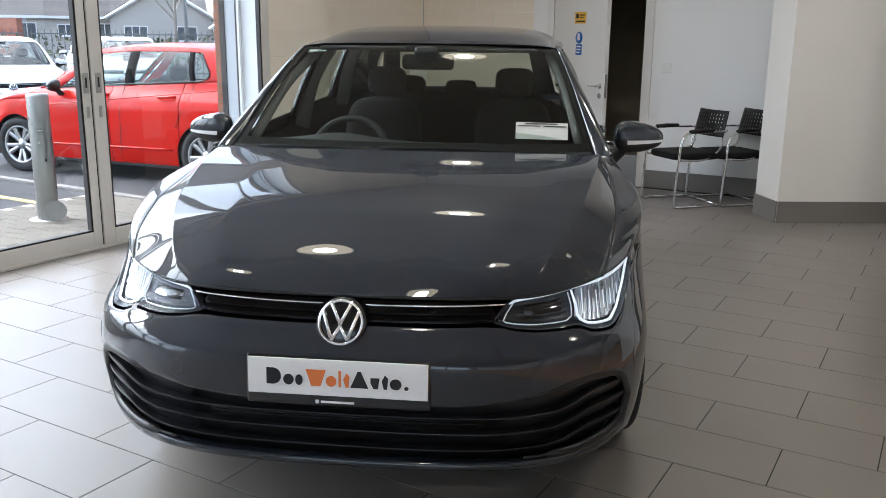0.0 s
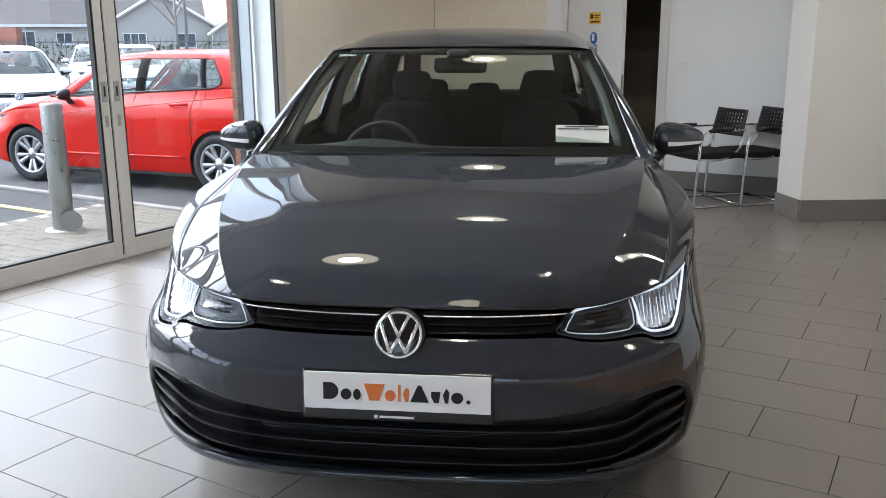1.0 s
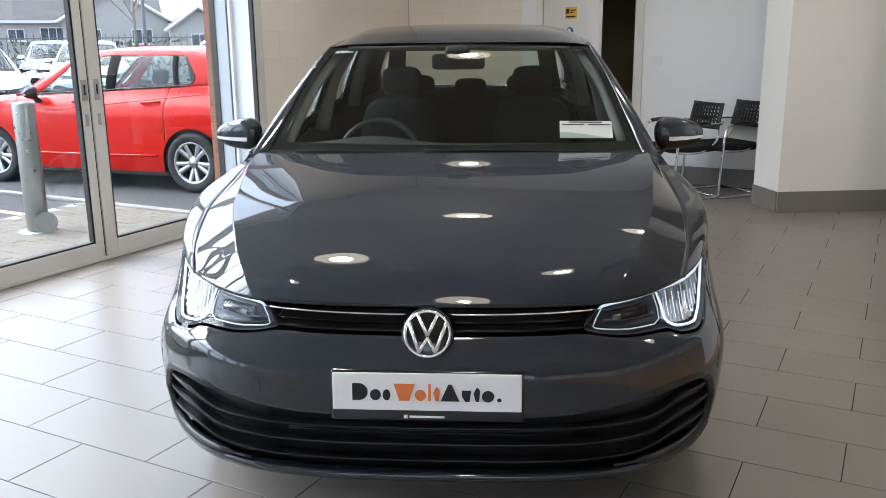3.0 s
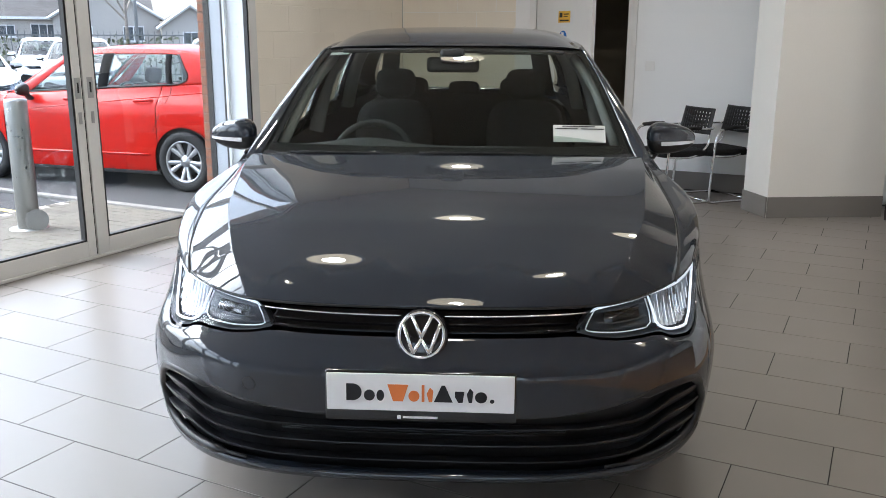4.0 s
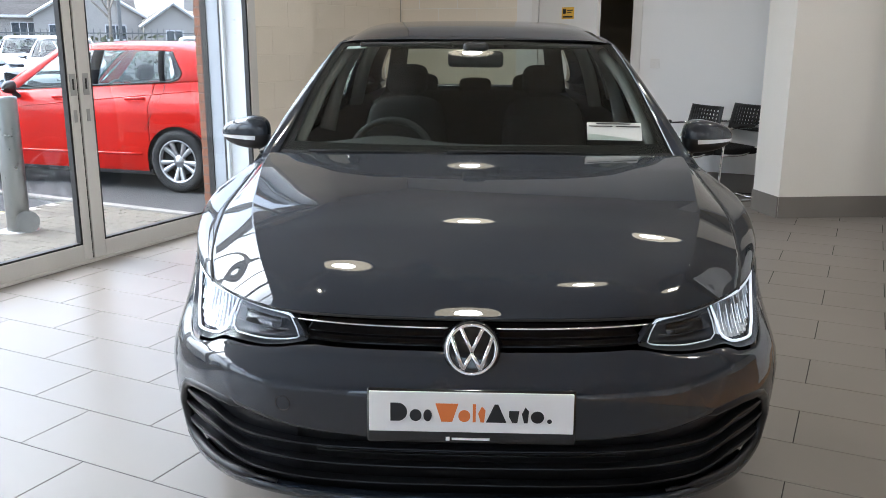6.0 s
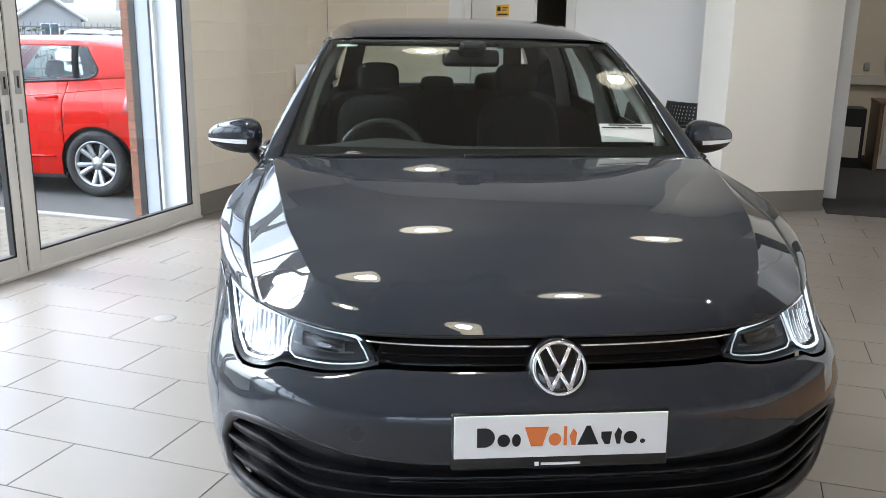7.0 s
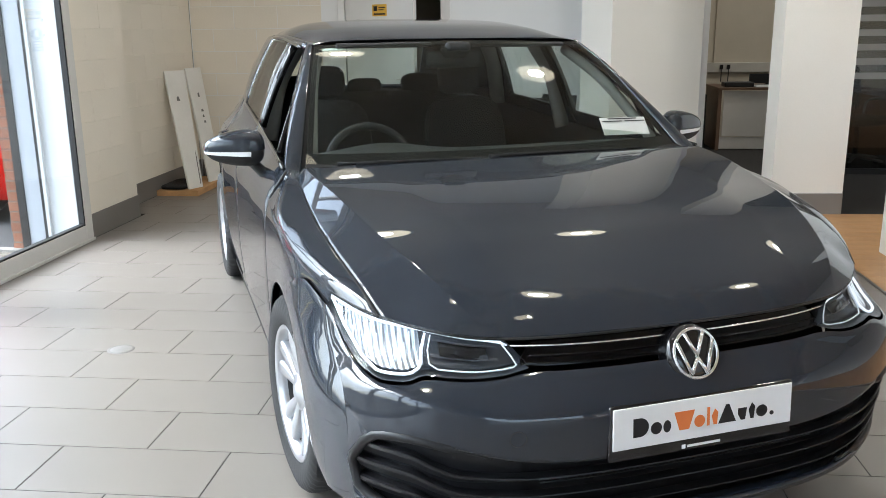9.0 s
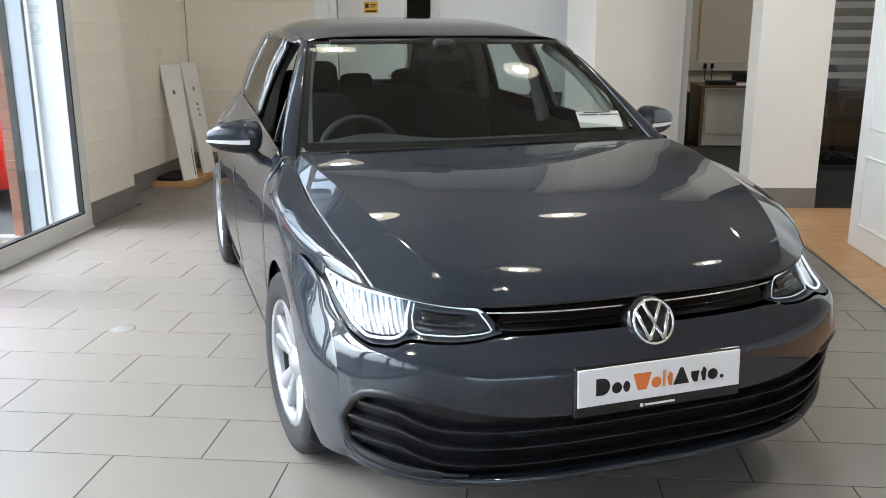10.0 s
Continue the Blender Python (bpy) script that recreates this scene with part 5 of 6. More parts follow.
# ---- the forecourt and what lies beyond ----
GZ = -.11
ground = setting("ground", boxes((-400, -2.0, -300, 400, -.6, GZ), (-2.0, -1.5, -300, 3.4, -.6, GZ), (-1.5, 400, -300, -9.1, -.6, GZ)), TARMAC, "grey tarmac car park")
setting("pavement", boxes((-3.75, -1.505, -9, 3.36, GZ, GZ + .008), (-9.0, -3.75, -9, 1.95, GZ, GZ + .008)), MORTAR, "block paving in front of the door")
setting("kerb_1", boxes((-30, -1.99, 3.365, 3.45, GZ, GZ + .03)), KERB, "pale flush concrete kerb", bevel=.006)
setting("road_marking", boxes((-30, -3.76, 2.72, 2.80, GZ + .002, GZ + .006)), ROADPAINT, "worn yellow line on the tarmac")
bol = thing("bollard", "brushed steel bollard with a round cover plate on the paving", "bollard", pose(-3.03, 2.34, GZ + .008))
bm = bmesh.new()
lathe(bm, [(.086, .0), (.086, 1.02), (.082, 1.04), (.001, 1.045)], 32)
part("post", bm, mat("bollard_steel", (.28, .28, .272), .33, .95, rough_var=.08, var=.08, scale=14), bol)
bm = bmesh.new()
lathe(bm, [(.15, 0), (.15, .008), (.087, .012)], 32)
part("flange", bm, STEEL, bol)
bm = bmesh.new()
lathe(bm, [(.001, -.006), (.085, -.006), (.085, .006), (.001, .006)], 32, Matrix.Translation((.185, -.06, .10)) @ Matrix.Rotation(radians(52), 4, "Z") @ Matrix.Rotation(radians(78), 4, "X"))
part("cover_plate", bm, mat("worn_plate", (.20, .20, .195), .5, .5, var=.25, scale=20), bol, smooth=False)

# other cars share the hatchback's build in their own colours
RED = mat("car_paint_red", (.50, .009, .003), .5, coat=.45, coat_rough=.02, var=.05, scale=3, bscale=900, spec=.06)
WHITE = mat("car_paint_white", (.78, .79, .80), .4, coat=1, coat_rough=.03, var=.02, scale=3, bscale=900)
BLUE = mat("car_paint_navy", (.010, .014, .035), .4, coat=1, coat_rough=.03, var=.05, scale=3, bscale=900)
OFFLAMP = mat("lamp_unlit", (.45, .47, .50), .15, .6, var=.1)


def other_car(m, paint, label):
    """A parked car of the same build, lamps off."""
    swap = {PAINT: paint, DRL: OFFLAMP, DRLSOFT: OFFLAMP}
    oc = copy_thing(car, m)
    tagged(oc, label, "car", "parked cars outside")
    for o in oc.children_recursive:
        ms = o.data.materials
        if ms and ms[0] in swap:
            o.data = o.data.copy()
            o.data.materials[0] = swap[ms[0]]
            if "label" in o.keys() and ("grey" in o["label"] or "lit" in o["label"] or "glow" in o["label"] or "bright" in o["label"]):
                del o["label"]
    return oc


def car_at(x, y, heading, k=1.0):
    """Front plate at x, y; heading: the way the nose points, in degrees from east."""
    return pose(x, y, GZ, 0, 0, heading + 90) @ Matrix.Scale(k, 4)


red_car = other_car(car_at(-6.67, 4.60, 188, .97), RED, "bright red parked five-door hatchback with small rear quarter windows")
for o in red_car.children:
    if o.name.startswith("door_mirror"):
        o.data.materials[0] = BLACK
# its own taller cabin: longer doors, quarter windows, roof, spoiler and tail lamps
for o in list(red_car.children_recursive):
    if o.name.split(".")[0] in ("front_window", "rear_window", "window_pillar", "rear_pillar", "roof_pillar", "window_trim", "pillar_trim", "roof", "headlining", "roof_aerial", "tailgate_frame", "back_window", "door_seam", "door_handle"):
        bpy.data.objects.remove(o)


def top2(y, s):
    return Vector((s * spl(y, (1.3, 2.0, 2.6, 3.2, 3.9), (.645, .60, .61, .60, .55)), y, spl(y, (1.3, 1.7, 2.0, 2.6, 3.2, 3.9), (1.29, 1.355, 1.405, 1.445, 1.442, 1.37))))


def side2(y, h, s):
    p = belt(y, s).lerp(top2(y, s), h)
    return p + Vector((s * .028 * 4 * h * (1 - h), 0, .004 * 4 * h * (1 - h)))


def pane2(bm, b0, b1, t0, t1, h0, h1, s, out=0.0, n=9):
    grid(bm, lambda q, h: side2(b0 + (b1 - b0) * q + ((t0 + (t1 - t0) * q) - (b0 + (b1 - b0) * q)) * h, h, s) + Vector((s * out, 0, 0)), lin(0, 1, n), lin(h0, h1, 9), MID)


def aft(h):
    """Rounded rear edge of the quarter window."""
    return spl(h, (0, .06, .14, .26, .5, .75, .9, 1), (3.44, 3.48, 3.53, 3.545, 3.50, 3.44, 3.40, 3.36))


for s in (-1, 1):
    bm = bmesh.new()
    grid(bm, lambda q, h: side2(3.37 - .07 * h + (aft(h) - 3.36 + .07 * h) * q, h, s), lin(0, 1, 6), lin(.05, .92, 14), MID)
    part("quarter_window", bm, CARGLASS, red_car).visible_shadow = False
    for nm, a in (("front_window", (1.56, 2.47, 2.10, 2.49)), ("rear_window", (2.57, 3.32, 2.60, 3.25))):
        bm = bmesh.new()
        pane2(bm, *a, .05, .90, s)
        part(nm, bm, CARGLASS, red_car).visible_shadow = False
    for a in ((2.46, 2.58, 2.48, 2.61), (3.315, 3.375, 3.245, 3.315)):
        bm = bmesh.new()
        pane2(bm, *a, .0, .93, s, .002, 3)
        part("window_pillar", bm, mat("pillar_film_black", (.004, .004, .0045), .75, spec=.1, var=.2), red_car, thick=.02)
    bm = bmesh.new()
    grid(bm, lambda q, h: side2(aft(h) + (4.10 - .30 * h - aft(h)) * q, h, s) + Vector((s * .003, 0, 0)), lin(0, 1, 8), lin(0, 1, 20), MID)
    part("rear_pillar", bm, RED, red_car, thick=.02)
    bm = bmesh.new()
    pane2(bm, 1.42, 3.66, 2.0, 3.5, .89, 1.02, s, .003, 20)
    pane2(bm, 1.34, 1.56, 1.96, 2.11, 0, 1.0, s, .004, 3)
    part("roof_rail", bm, RED, red_car, thick=.02)
    bm = bmesh.new()
    tube(bm, [side2(y, .03, s) + Vector((s * .004, 0, 0)) for y in lin(1.5, 3.42, 20)] + [side2(aft(h), h, s) + Vector((s * .004, 0, 0)) for h in lin(.06, .89, 14)], .009, 6)
    part("window_trim", bm, GASKETGAP, red_car)
    for line in ([(1.30, z) for z in lin(.45, .97, 8)], [(2.47 - .10 * max(0, .6 - z), z) for z in lin(.24, 1.03, 10)], [(3.37, 1.07), (3.37, 1.0), (3.35, .9), (3.29, .78), (3.21, .62)]):
        bm = bmesh.new()
        tube(bm, [SD(y, z, s) - Vector((s * .002, 0, 0)) for y, z in line], .005, 6)
        part("door_seam", bm, GASKETGAP, red_car)
    bm = bmesh.new()
    tube(bm, [SD(y, .785 + .095 * (y - 1.3), s) + Vector((s * .001, 0, 0)) for y in lin(1.25, 4.05, 24)], .0055, 6)
    tube(bm, [SD(y, .36 + .01 * (y - 1.3), s) + Vector((s * .003, 0, 0)) for y in lin(1.35, 3.15, 14)], .012, 6)
    part("body_crease", bm, RED, red_car)
    for y in (2.18, 3.08):
        bm = bmesh.new()
        tube(bm, curve3([SD(y - .11, .925, s), SD(y - .07, .928, s) + Vector((s * .036, 0, 0)), SD(y + .07, .933, s) + Vector((s * .038, 0, 0)), SD(y + .11, .934, s)], 5), .014, 8)
        part("door_handle", bm, RED, red_car)
    bm = bmesh.new()
    grid(bm, lambda y, v: SD(y, .80 + .22 * v - .25 * max(0, 3.98 - y), s) + Vector((s * .008, 0, 0)), lin(3.86, 4.1, 5), lin(.15, 1, 5), MID)
    part("tail_lamp", bm, mat("tail_lamp_red", (.20, .022, .026), .3, coat=.3, var=.1), red_car, "dark red tail lamp", thick=.01)


def top_roof(u, v):
    y = 1.90 + .07 * u * u + 2.0 * v
    return Vector((u * top2(y, 1).x, y, top2(y, 1).z + .045 * (1 - abs(u) ** 2.4)))


bm = bmesh.new()
grid(bm, top_roof, lin(-1, 1, 21), lin(0, 1, 21), MID)
part("roof", bm, RED, red_car, thick=.01)
bm = bmesh.new()
grid(bm, lambda u, v: Vector((u * (.56 - .02 * v), 3.88 + .22 * v - .05 * u * u, 1.445 - .02 * v - .045 * abs(u) ** 2.4)), lin(-1, 1, 13), lin(0, 1, 5), (0, 3.9, 1))
part("rear_spoiler", bm, RED, red_car, thick=.025)
bm = bmesh.new()
grid(bm, lambda u, v: Vector((u * (.66 - .12 * v), 4.16 - .07 * u * u - .24 * v, 1.04 + .37 * v)), lin(-1, 1, 12), lin(0, 1, 6), MID)
part("back_window", bm, CARGLASS, red_car).visible_shadow = False

for x, y, hd, lab in ((-10.2, 6.9, -30, "white parked hatchback facing the building"), (-13.4, 11.9, -42, "white parked hatchback further back in the row"),
                      (-12.8, 15.8, -48, "white parked hatchback beyond the red car"), (-11.6, 19.5, -50, "white parked hatchback near the fence"), (-10.3, 13.6, -60, "white parked hatchback behind the red car"),
                      (-17.5, 14.5, -35, "white parked hatchback at the far end of the row")):
    other_car(car_at(x, y, hd), WHITE, lab)
other_car(car_at(-8.9, 4.3, 15), BLUE, "dark navy parked hatchback showing its front")

HOUSEWALL = mat("pebbledash_grey", (.47, .435, .40), .9, var=.08, scale=3, bump=.5, bscale=40)
SLATE = mat("slate_roof", (.13, .115, .105), .8, var=.2, scale=1.5, bump=.5, bscale=12)
PVC = mat("white_pvc", (.80, .80, .80), .45, var=.03)
HGLASS = mat("house_glass", (.08, .095, .11), .05, var=.2, scale=1.0)
REDWALL = mat("garden_brick", (.28, .11, .075), .9, var=.2, scale=3, bump=.4)


def house(x, y, heading, L, D, eaves, ridge, wins, gable=False, label="grey rendered bungalow with a slate roof"):
    """A house whose front looks along heading; wins: (centre, width, sill, head)."""
    h = thing("house", label, "house", pose(x, y, GZ, 0, 0, heading + 90), "houses beyond the car park")
    part("wall", boxes((-L / 2, L / 2, 0, D, 0, eaves)), HOUSEWALL, h, smooth=False)
    o = .35
    bm = bmesh.new()
    if gable:
        for s in (-1, 1):
            m = [Vector((s * (L / 2 + o), -o, eaves - .15)), Vector((s * (L / 2 + o), D + o, eaves - .15)), Vector((0, D + o, ridge)), Vector((0, -o, ridge))]
            bm.faces.new([bm.verts.new(p) for p in m])
        fr = bmesh.new()
        fr.faces.new([fr.verts.new(p) for p in ((-L / 2, 0, eaves), (L / 2, 0, eaves), (0, 0, ridge - .2))])
        part("gable_wall", fr, HOUSEWALL, h, smooth=False, thick=.1)
        for s in (-1, 1):
            b2 = bmesh.new()
            tube(b2, [(s * (L / 2 + o), -o - .05, eaves - .2), (0, -o - .05, ridge - .05)], .12, 4)
            part("bargeboard", b2, PVC, h, smooth=False)
    else:
        for y0, y1 in ((-o, D / 2), (D + o, D / 2)):
            bm.faces.new([bm.verts.new(p) for p in ((-L / 2 - o, y0, eaves - .1), (L / 2 + o, y0, eaves - .1), (L / 2 + o, y1, ridge), (-L / 2 - o, y1, ridge))])
        b2 = bmesh.new()
        box(b2, -L / 2 - o, L / 2 + o, -o - .08, -o + .02, eaves - .28, eaves - .08)
        part("gutter", b2, PVC, h, smooth=False)
    rf = part("roof", bm, SLATE, h, smooth=False, thick=.14)
    part("chimney", boxes((L * .22, L * .22 + .9, D / 2 - .3, D / 2 + .3, ridge - .5, ridge + 1.1)), HOUSEWALL, rf, smooth=False)
    for c, w, s0, s1 in wins:
        wn = part("window", boxes((c - w / 2, c + w / 2, -.06, .02, s0, s1)), PVC, h, smooth=False)
        n = 2 if w < 1.6 else 3
        for k in range(n):
            a = c - w / 2 + .06 + (w - .06) * k / n
            part("pane", boxes((a, a + (w - .06) / n - .07, -.075, -.05, s0 + .07, s1 - .07)), HGLASS, wn, smooth=False)
        part("sill", boxes((c - w / 2 - .08, c + w / 2 + .08, -.14, -.06, s0 - .08, s0)), PVC, wn, smooth=False)
    return h


WN = [(-5.6, 2.0, 1.1, 2.4), (-2.6, 1.2, 1.4, 2.3), (.3, 2.0, 1.1, 2.4), (3.4, 1.2, 1.4, 2.3), (6.0, 1.8, 1.1, 2.4)]
house(-60.0, 40.8, -34, 19, 9, 3.0, 6.6, WN)
house(-49.2, 45.4, -42, 7.4, 9, 2.9, 5.2, [(-1.9, 1.7, 1.1, 2.2), (1.8, 1.5, 1.1, 2.2)], gable=True, label="grey gabled bungalow with white bargeboards")
house(-42.2, 46.6, -45, 4.0, 5, 2.2, 3.7, [(0, 1.2, .9, 1.8)], gable=True, label="small grey gabled porch building with white bargeboards")
house(-56.5, 48.5, -40, 12, 8, 3.0, 6.0, WN[1:4])
house(-36.0, 59.0, -56, 16, 9, 2.9, 5.6, WN)
house(-77.0, 15.7, -15, 20, 9, 3.0, 6.6, WN)
setting("wall_garden", boxes((-36.5, -33.8, 23.0, 23.3, GZ, 2.1)), REDWALL, "red brick garden wall")
setting("shed_roof", boxes((-41, -36.0, 21.5, 25.0, 2.0, 2.14)), mat("felt_roof", (.34, .35, .36), .8, var=.1), "low pale flat roof")


# railing along the far edge of the car park
fence = thing("fence", "dark steel railing along the edge of the car park", "fence", pose(-27.5, 11.5, GZ, 0, 0, 47))
RAIL = mat("railing_dark", (.17, .175, .175), .6, .3, var=.2)
part("top_rail", boxes((0, 30, -.02, .02, 1.52, 1.56)), RAIL, fence, smooth=False)
part("low_rail", boxes((0, 30, -.02, .02, .22, .26)), RAIL, fence, smooth=False)
pal = bmesh.new()
box(pal, -.012, .012, -.012, .012, 0, 1.68)
me_p = mesh_of(pal, "paling", False)
me_p.materials.append(RAIL)
for k in range(150):
    o = new("paling", me_p)
    o.parent = fence
    o.location = (.1 + .2 * k, 0, 0)


def bare_tree(x, y, h, seed, label):
    rnd = random.Random(seed)
    t = thing("tree", label, "tree", pose(x, y, GZ), "bare trees beyond the car park")
    bark = mat("bark", (.24, .205, .175), .9, var=.25, bump=.6, bscale=30)
    tr_ = bmesh.new()
    tube(tr_, [(0, 0, 0), (.03, .02, h * .25), (0, .05, h * .45)], [.065, .05, .04], 8)
    part("trunk", tr_, bark, t)
    tw = bmesh.new()

    def grow(p, d, length, r, depth):
        q = p + d * length
        mid = p.lerp(q, .5) + Vector((rnd.uniform(-.1, .1), rnd.uniform(-.1, .1), 0)) * length * .4
        tube(tw, [p, mid, q], [r, r * .8, r * .6], 4 if depth < 3 else 5, caps=False)
        if depth > 0:
            for _ in range(rnd.choice((2, 3, 3))):
                nd = (d + Vector((rnd.uniform(-.8, .8), rnd.uniform(-.8, .8), rnd.uniform(-.1, .6)))).normalized()
                grow(p.lerp(q, rnd.uniform(.5, 1)), nd, length * rnd.uniform(.55, .8), max(.008, r * .55), depth - 1)
    for k in range(6):
        a = k * 1.05 + rnd.random()
        grow(Vector((0, .03, h * rnd.uniform(.22, .45))), Vector((math.cos(a) * .7, math.sin(a) * .7, .8)).normalized(), h * .24, .035, 5)
    cr = part("crown", tw, mat("twigs", (.30, .26, .215), .9, var=.3), t, weld=False)
    tagged(cr, kind="stuff")


bare_tree(-21.0, 20.5, 7.5, 3, "bare winter tree with fine brown twigs")
bare_tree(-24.5, 15.5, 7.0, 5, "bare winter tree with spreading brown twigs")
bare_tree(-15.5, 26.5, 8.0, 8, "tall bare winter tree with brown twigs")
hg = bmesh.new()
rnd = random.Random(4)
for k in range(2600):
    u = rnd.random()
    p = Vector((-27.2 + 20 * u, 13.5 + 20.5 * u + rnd.uniform(-.5, .5), GZ + rnd.uniform(.1, 1.5)))
    a, b = Vector((rnd.gauss(0, 1), rnd.gauss(0, 1), rnd.gauss(0, 1))).normalized() * .12, Vector((rnd.gauss(0, 1), rnd.gauss(0, 1), rnd.gauss(0, 1))).normalized() * .12
    hg.faces.new([hg.verts.new(p), hg.verts.new(p + a), hg.verts.new(p + a + b), hg.verts.new(p + b)])
tagged(part("hedge", hg, mat("hedge_leaf", (.09, .10, .05), .8, var=.3), None, smooth=False, weld=False), "ragged hedge of small leaves behind the railing", "hedge", kind="stuff")
bm = bmesh.new()
tube(bm, [(-23.6, 23.5, GZ), (-23.6, 23.5, 9)], .07, 8)
tagged(part("lamp_post", bm, mat("galvanised", (.5, .51, .52), .4, .7, var=.1)), "tall galvanised lamp post beyond the fence", "lamp post")

# ---- pieces of floors and walls ----
def block_mesh(name, sx, sy, sz, chamfer, material):
    """A block about its own middle, with a chamfered upper rim."""
    bm = bmesh.new()
    c = chamfer
    lo = [bm.verts.new((x, y, -sz)) for x, y in ((-sx, -sy), (sx, -sy), (sx, sy), (-sx, sy))]
    md = [bm.verts.new((x, y, -c)) for x, y in ((-sx, -sy), (sx, -sy), (sx, sy), (-sx, sy))]
    up = [bm.verts.new((x, y, 0)) for x, y in ((-sx + c, -sy + c), (sx - c, -sy + c), (sx - c, sy - c), (-sx + c, sy - c))]
    for a, b in ((lo, md), (md, up)):
        for i in range(4):
            bm.faces.new((a[i], a[(i + 1) % 4], b[(i + 1) % 4], b[i]))
    bm.faces.new(up)
    me = mesh_of(bm, name, False)
    me.materials.append(material)
    return me


def pieces(name, parent, me, spots, rest_label, limit=300):
    """Objects on one mesh for the first spots, the others joined."""
    for m in spots[:limit]:
        o = new(name, me)
        o.parent = parent
        o.matrix_basis = m
    if len(spots) > limit:
        co = np.array([v.co[:] for v in me.vertices])
        fa = [tuple(p.vertices) for p in me.polygons]
        vs3, fs3 = [], []
        for m in spots[limit:]:
            k = len(vs3)
            R = np.array(m.to_3x3())
            vs3.extend(map(tuple, co @ R.T + np.array(m.translation)))
            fs3.extend(tuple(i + k for i in f) for f in fa)
        far = bpy.data.meshes.new(name)
        far.from_pydata(vs3, [], fs3)
        far.materials.append(me.materials[0])
        o = new(name + "_field", far)
        o.parent = parent
        tagged(o, rest_label, kind="stuff")


rnd = random.Random(11)
# floor tiles in running bond
PT = .306
tile = block_mesh("tile", PT - .0021, PT / 2 - .0021, .02, .0006, TILE)
near, far_, cuts = [], [], []
for v in range(-30, 20):
    for u in range(-7, 16):
        if (u - v) % 2:
            continue
        x, y = PT * (u + 1), PT * (v + .5)
        edge = -1.444 if y < 3.3 else -1.470 if y < 4.3 else -1.710
        if x + PT < edge - .005 or x - PT > 4.3 or y > 6.2:
            continue
        if x - PT < edge:
            cuts.append((x, y, edge))
            continue
        m = Matrix.Translation((x, y, rnd.uniform(-.0003, .0))) @ Euler((rnd.uniform(-.0006, .0006), rnd.uniform(-.0004, .0004), 0)).to_matrix().to_4x4()
        (near if -1.5 < y < 6.0 else far_).append((abs(y - 1.5) + abs(x - 1) * .3, m))
near.sort(key=lambda p: p[0])
pieces("tile", floor, tile, [m for _, m in near] + [m for _, m in far_], "taupe floor tiles further off")
# tiles cut to fit along the glazed side
for edge, w in sorted({(e, round(x + PT - e, 4)) for x, y, e in cuts}):
    if w > .02:
        pieces("tile", floor, block_mesh("tile", w / 2 - .0021, PT / 2 - .0021, .02, .0006, TILE), [Matrix.Translation((edge + w / 2, y, 0)) for x, y, e in cuts if e == edge and round(x + PT - e, 4) == w], "cut taupe floor tiles")
# oak boards beyond the tiled floor
plank = block_mesh("plank", .60, .0635, .012, .001, WOOD)
half = block_mesh("plank", .40, .0635, .012, .001, WOOD)
spots, starts = [], []
for i in range(104):
    y = 4.44 - .129 * i
    x = 3.59
    if i % 3:
        starts.append(Matrix.Translation((x + .4, y, .009)))
        x += .802
    if i % 3 == 2:
        starts.append(Matrix.Translation((x + .4, y, .009)))
        x += .802
    while x < 8.0:
        spots.append(Matrix.Translation((x + .6, y, .009)))
        x += 1.202
setting("floor_trim", boxes((3.574, 3.588, -8.9, 4.505, -.004, .011)), STEEL, "metal edging strip between tiles and boards")
pieces("plank", floor, half, starts, "")
pieces("plank", floor, plank, spots, "oak boards further off")
setting("carpet", boxes((2.5, 9.0, 6.21, 9.6, -.012, .004), (3.16, 9.0, 5.45, 6.21, -.012, .004), (4.05, 9.0, 4.51, 5.45, -.012, .004)), CARPET, "dark carpet in the office")
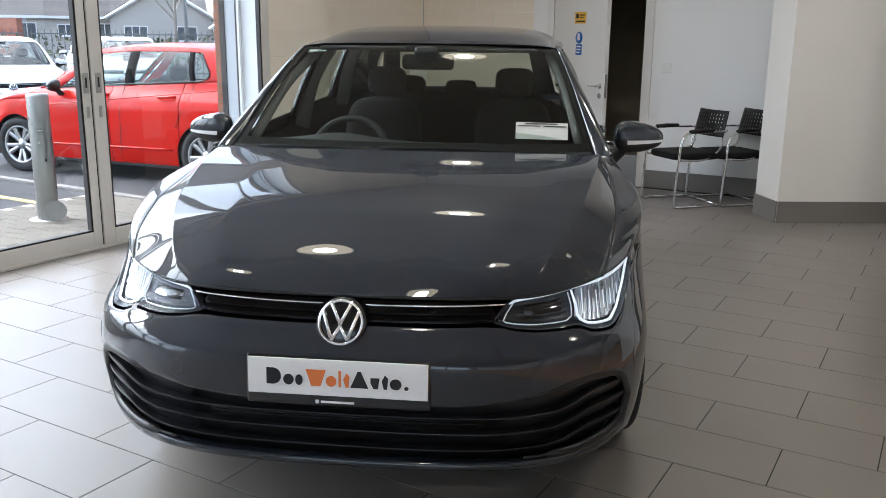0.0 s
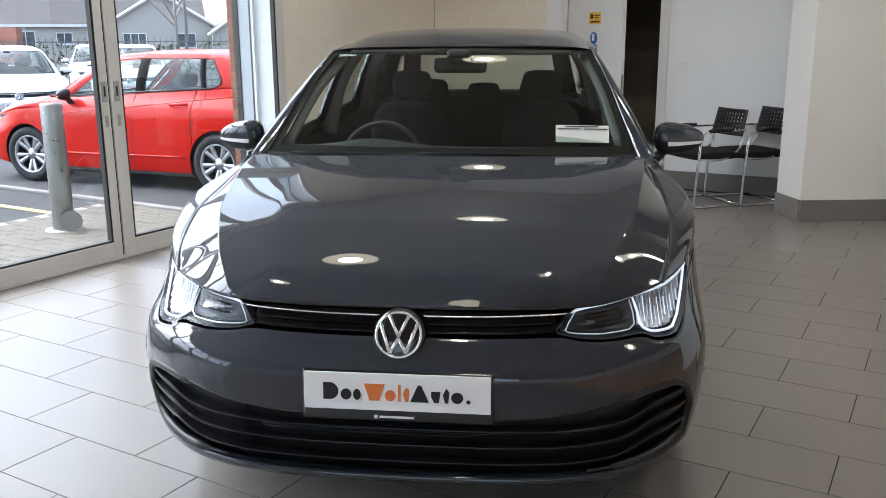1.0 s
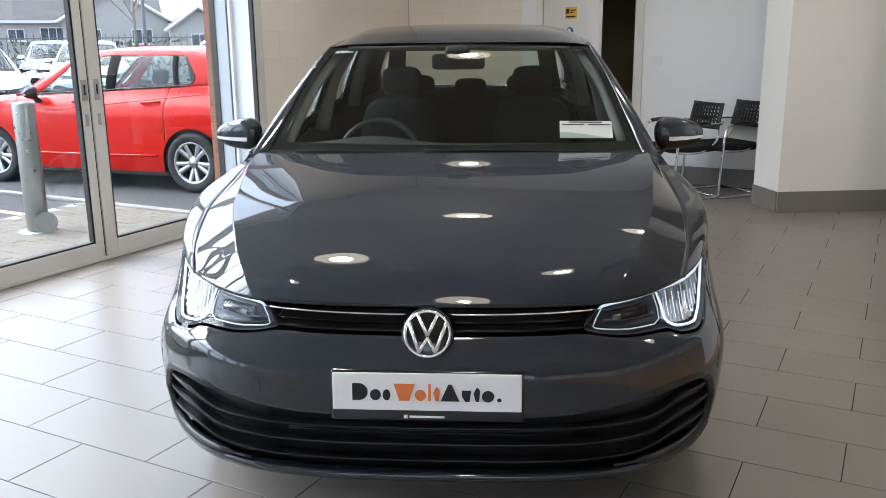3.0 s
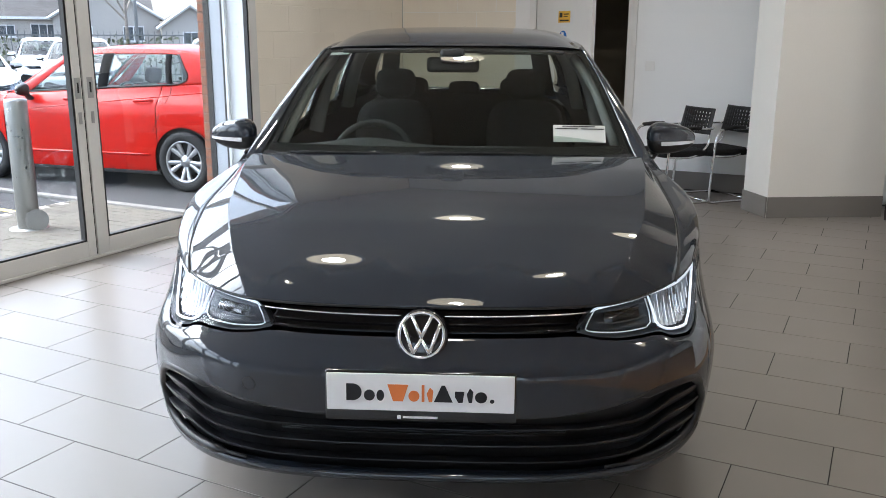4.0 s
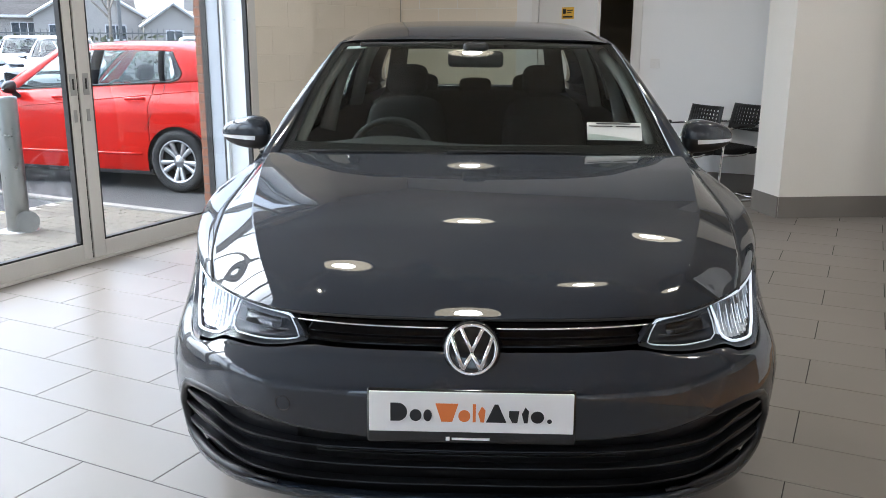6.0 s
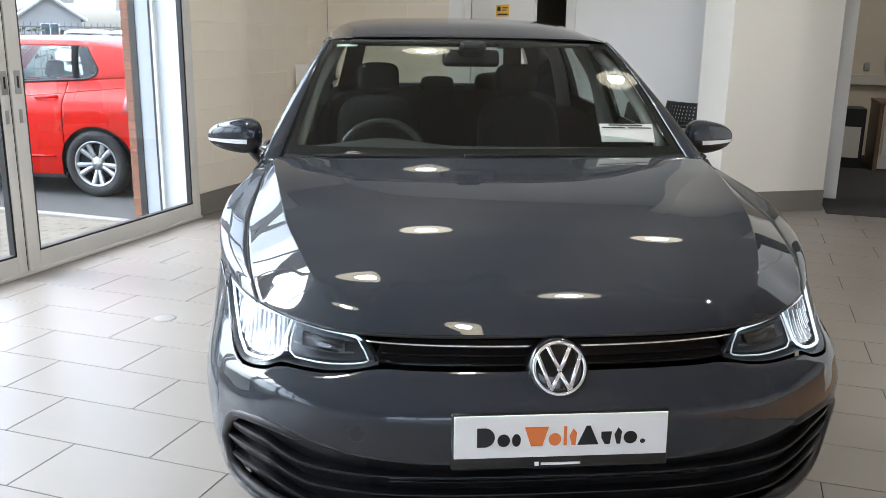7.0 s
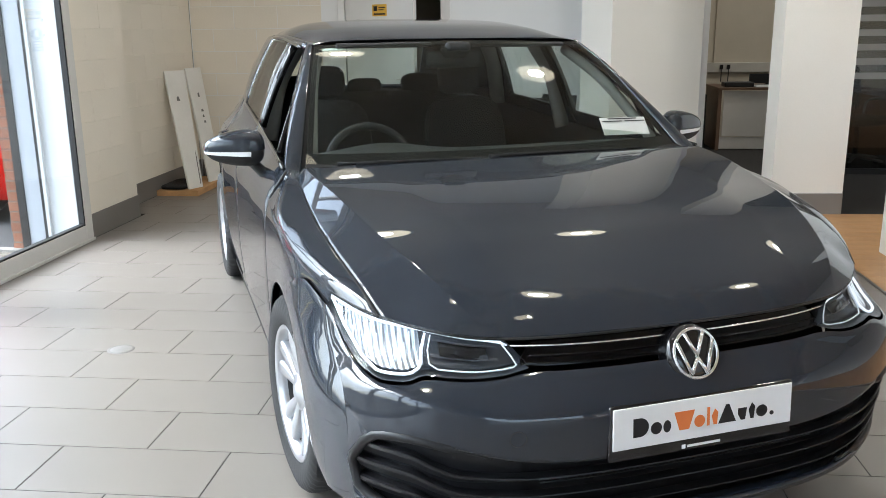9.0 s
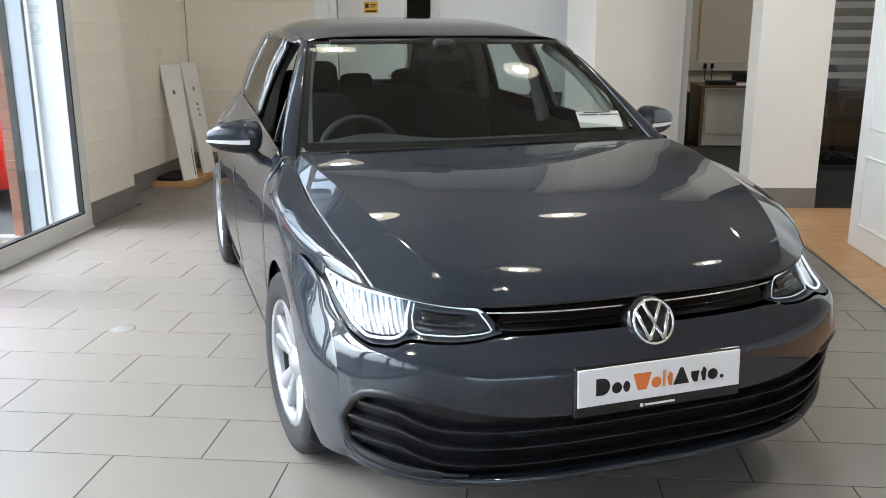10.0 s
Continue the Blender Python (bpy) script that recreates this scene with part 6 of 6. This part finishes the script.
# painted blocks of the side and back walls, whole and cut
blocks = {n: block_mesh("block", n / 2 - .0013, .1063, .03, .0026, WALLPAINT) for n in (.44, .22, .30)}
FACEX = Matrix.Rotation(radians(90), 4, "Z") @ Matrix.Rotation(radians(90), 4, "X")   # faces east
FACEY = Matrix.Rotation(radians(90), 4, "X")   # faces south


def courses(parent, a, b, place):
    """Courses of blocks from a to b along a wall."""
    for r in range(12):
        z = .172 + .1075 + .215 * r
        p = a
        if r % 2:
            pieces("block", parent, blocks[.22], [place(p + .11, z)], "")
            p += .22
        while p + .44 <= b + .001:
            pieces("block", parent, blocks[.44], [place(p + .22, z)], "")
            p += .44
        if p + .22 <= b + .001:
            pieces("block", parent, blocks[.22], [place(p + .11, z)], "")


courses(wall_west, 4.21, 6.19, lambda p, z: Matrix.Translation((-1.7235 + rnd.uniform(0, .0006), p, z)) @ FACEX)
courses(wall_west, 3.41, 4.195, lambda p, z: Matrix.Translation((-1.4835 + rnd.uniform(0, .0006), p, z)) @ FACEX)
courses(wall_north, -1.715, -.235, lambda p, z: Matrix.Translation((p, 6.2035 - rnd.uniform(0, .0006), z)) @ FACEY)
# bricks of the outer return
brk = block_mesh("brick", .0485, .0325, .05, .002, BRICK)
spots, spots2 = [], []
for r in range(50):
    z = -.11 + .0375 + .075 * r
    spots.append(Matrix.Translation((-2.033 + (.003 if r % 2 else -.003), 3.408 + rnd.uniform(-.003, .003), z)) @ FACEY)
pieces("brick", wall_brick, brk, spots, "")
# paving blocks
pav = block_mesh("paver", .0985, .0485, .03, .003, PAVER)
spots = []
for j in range(0, 120):
    y = 3.30 - .1005 * j
    for i in range(0, 38):
        x = -1.62 - .2 * i - .1 * (j % 2)
        if x < -3.7 and y > 1.9:
            continue
        spots.append((abs(x + 2.6) + abs(y - 2.4), Matrix.Translation((x, y, GZ + .014 + rnd.uniform(-.002, .002))) @ Euler((rnd.uniform(-.006, .006), rnd.uniform(-.006, .006), rnd.uniform(-.012, .012))).to_matrix().to_4x4()))
spots.sort(key=lambda p: p[0])
pieces("paver", bpy.data.objects["pavement"], pav, [m for _, m in spots], "grey paving blocks further off")
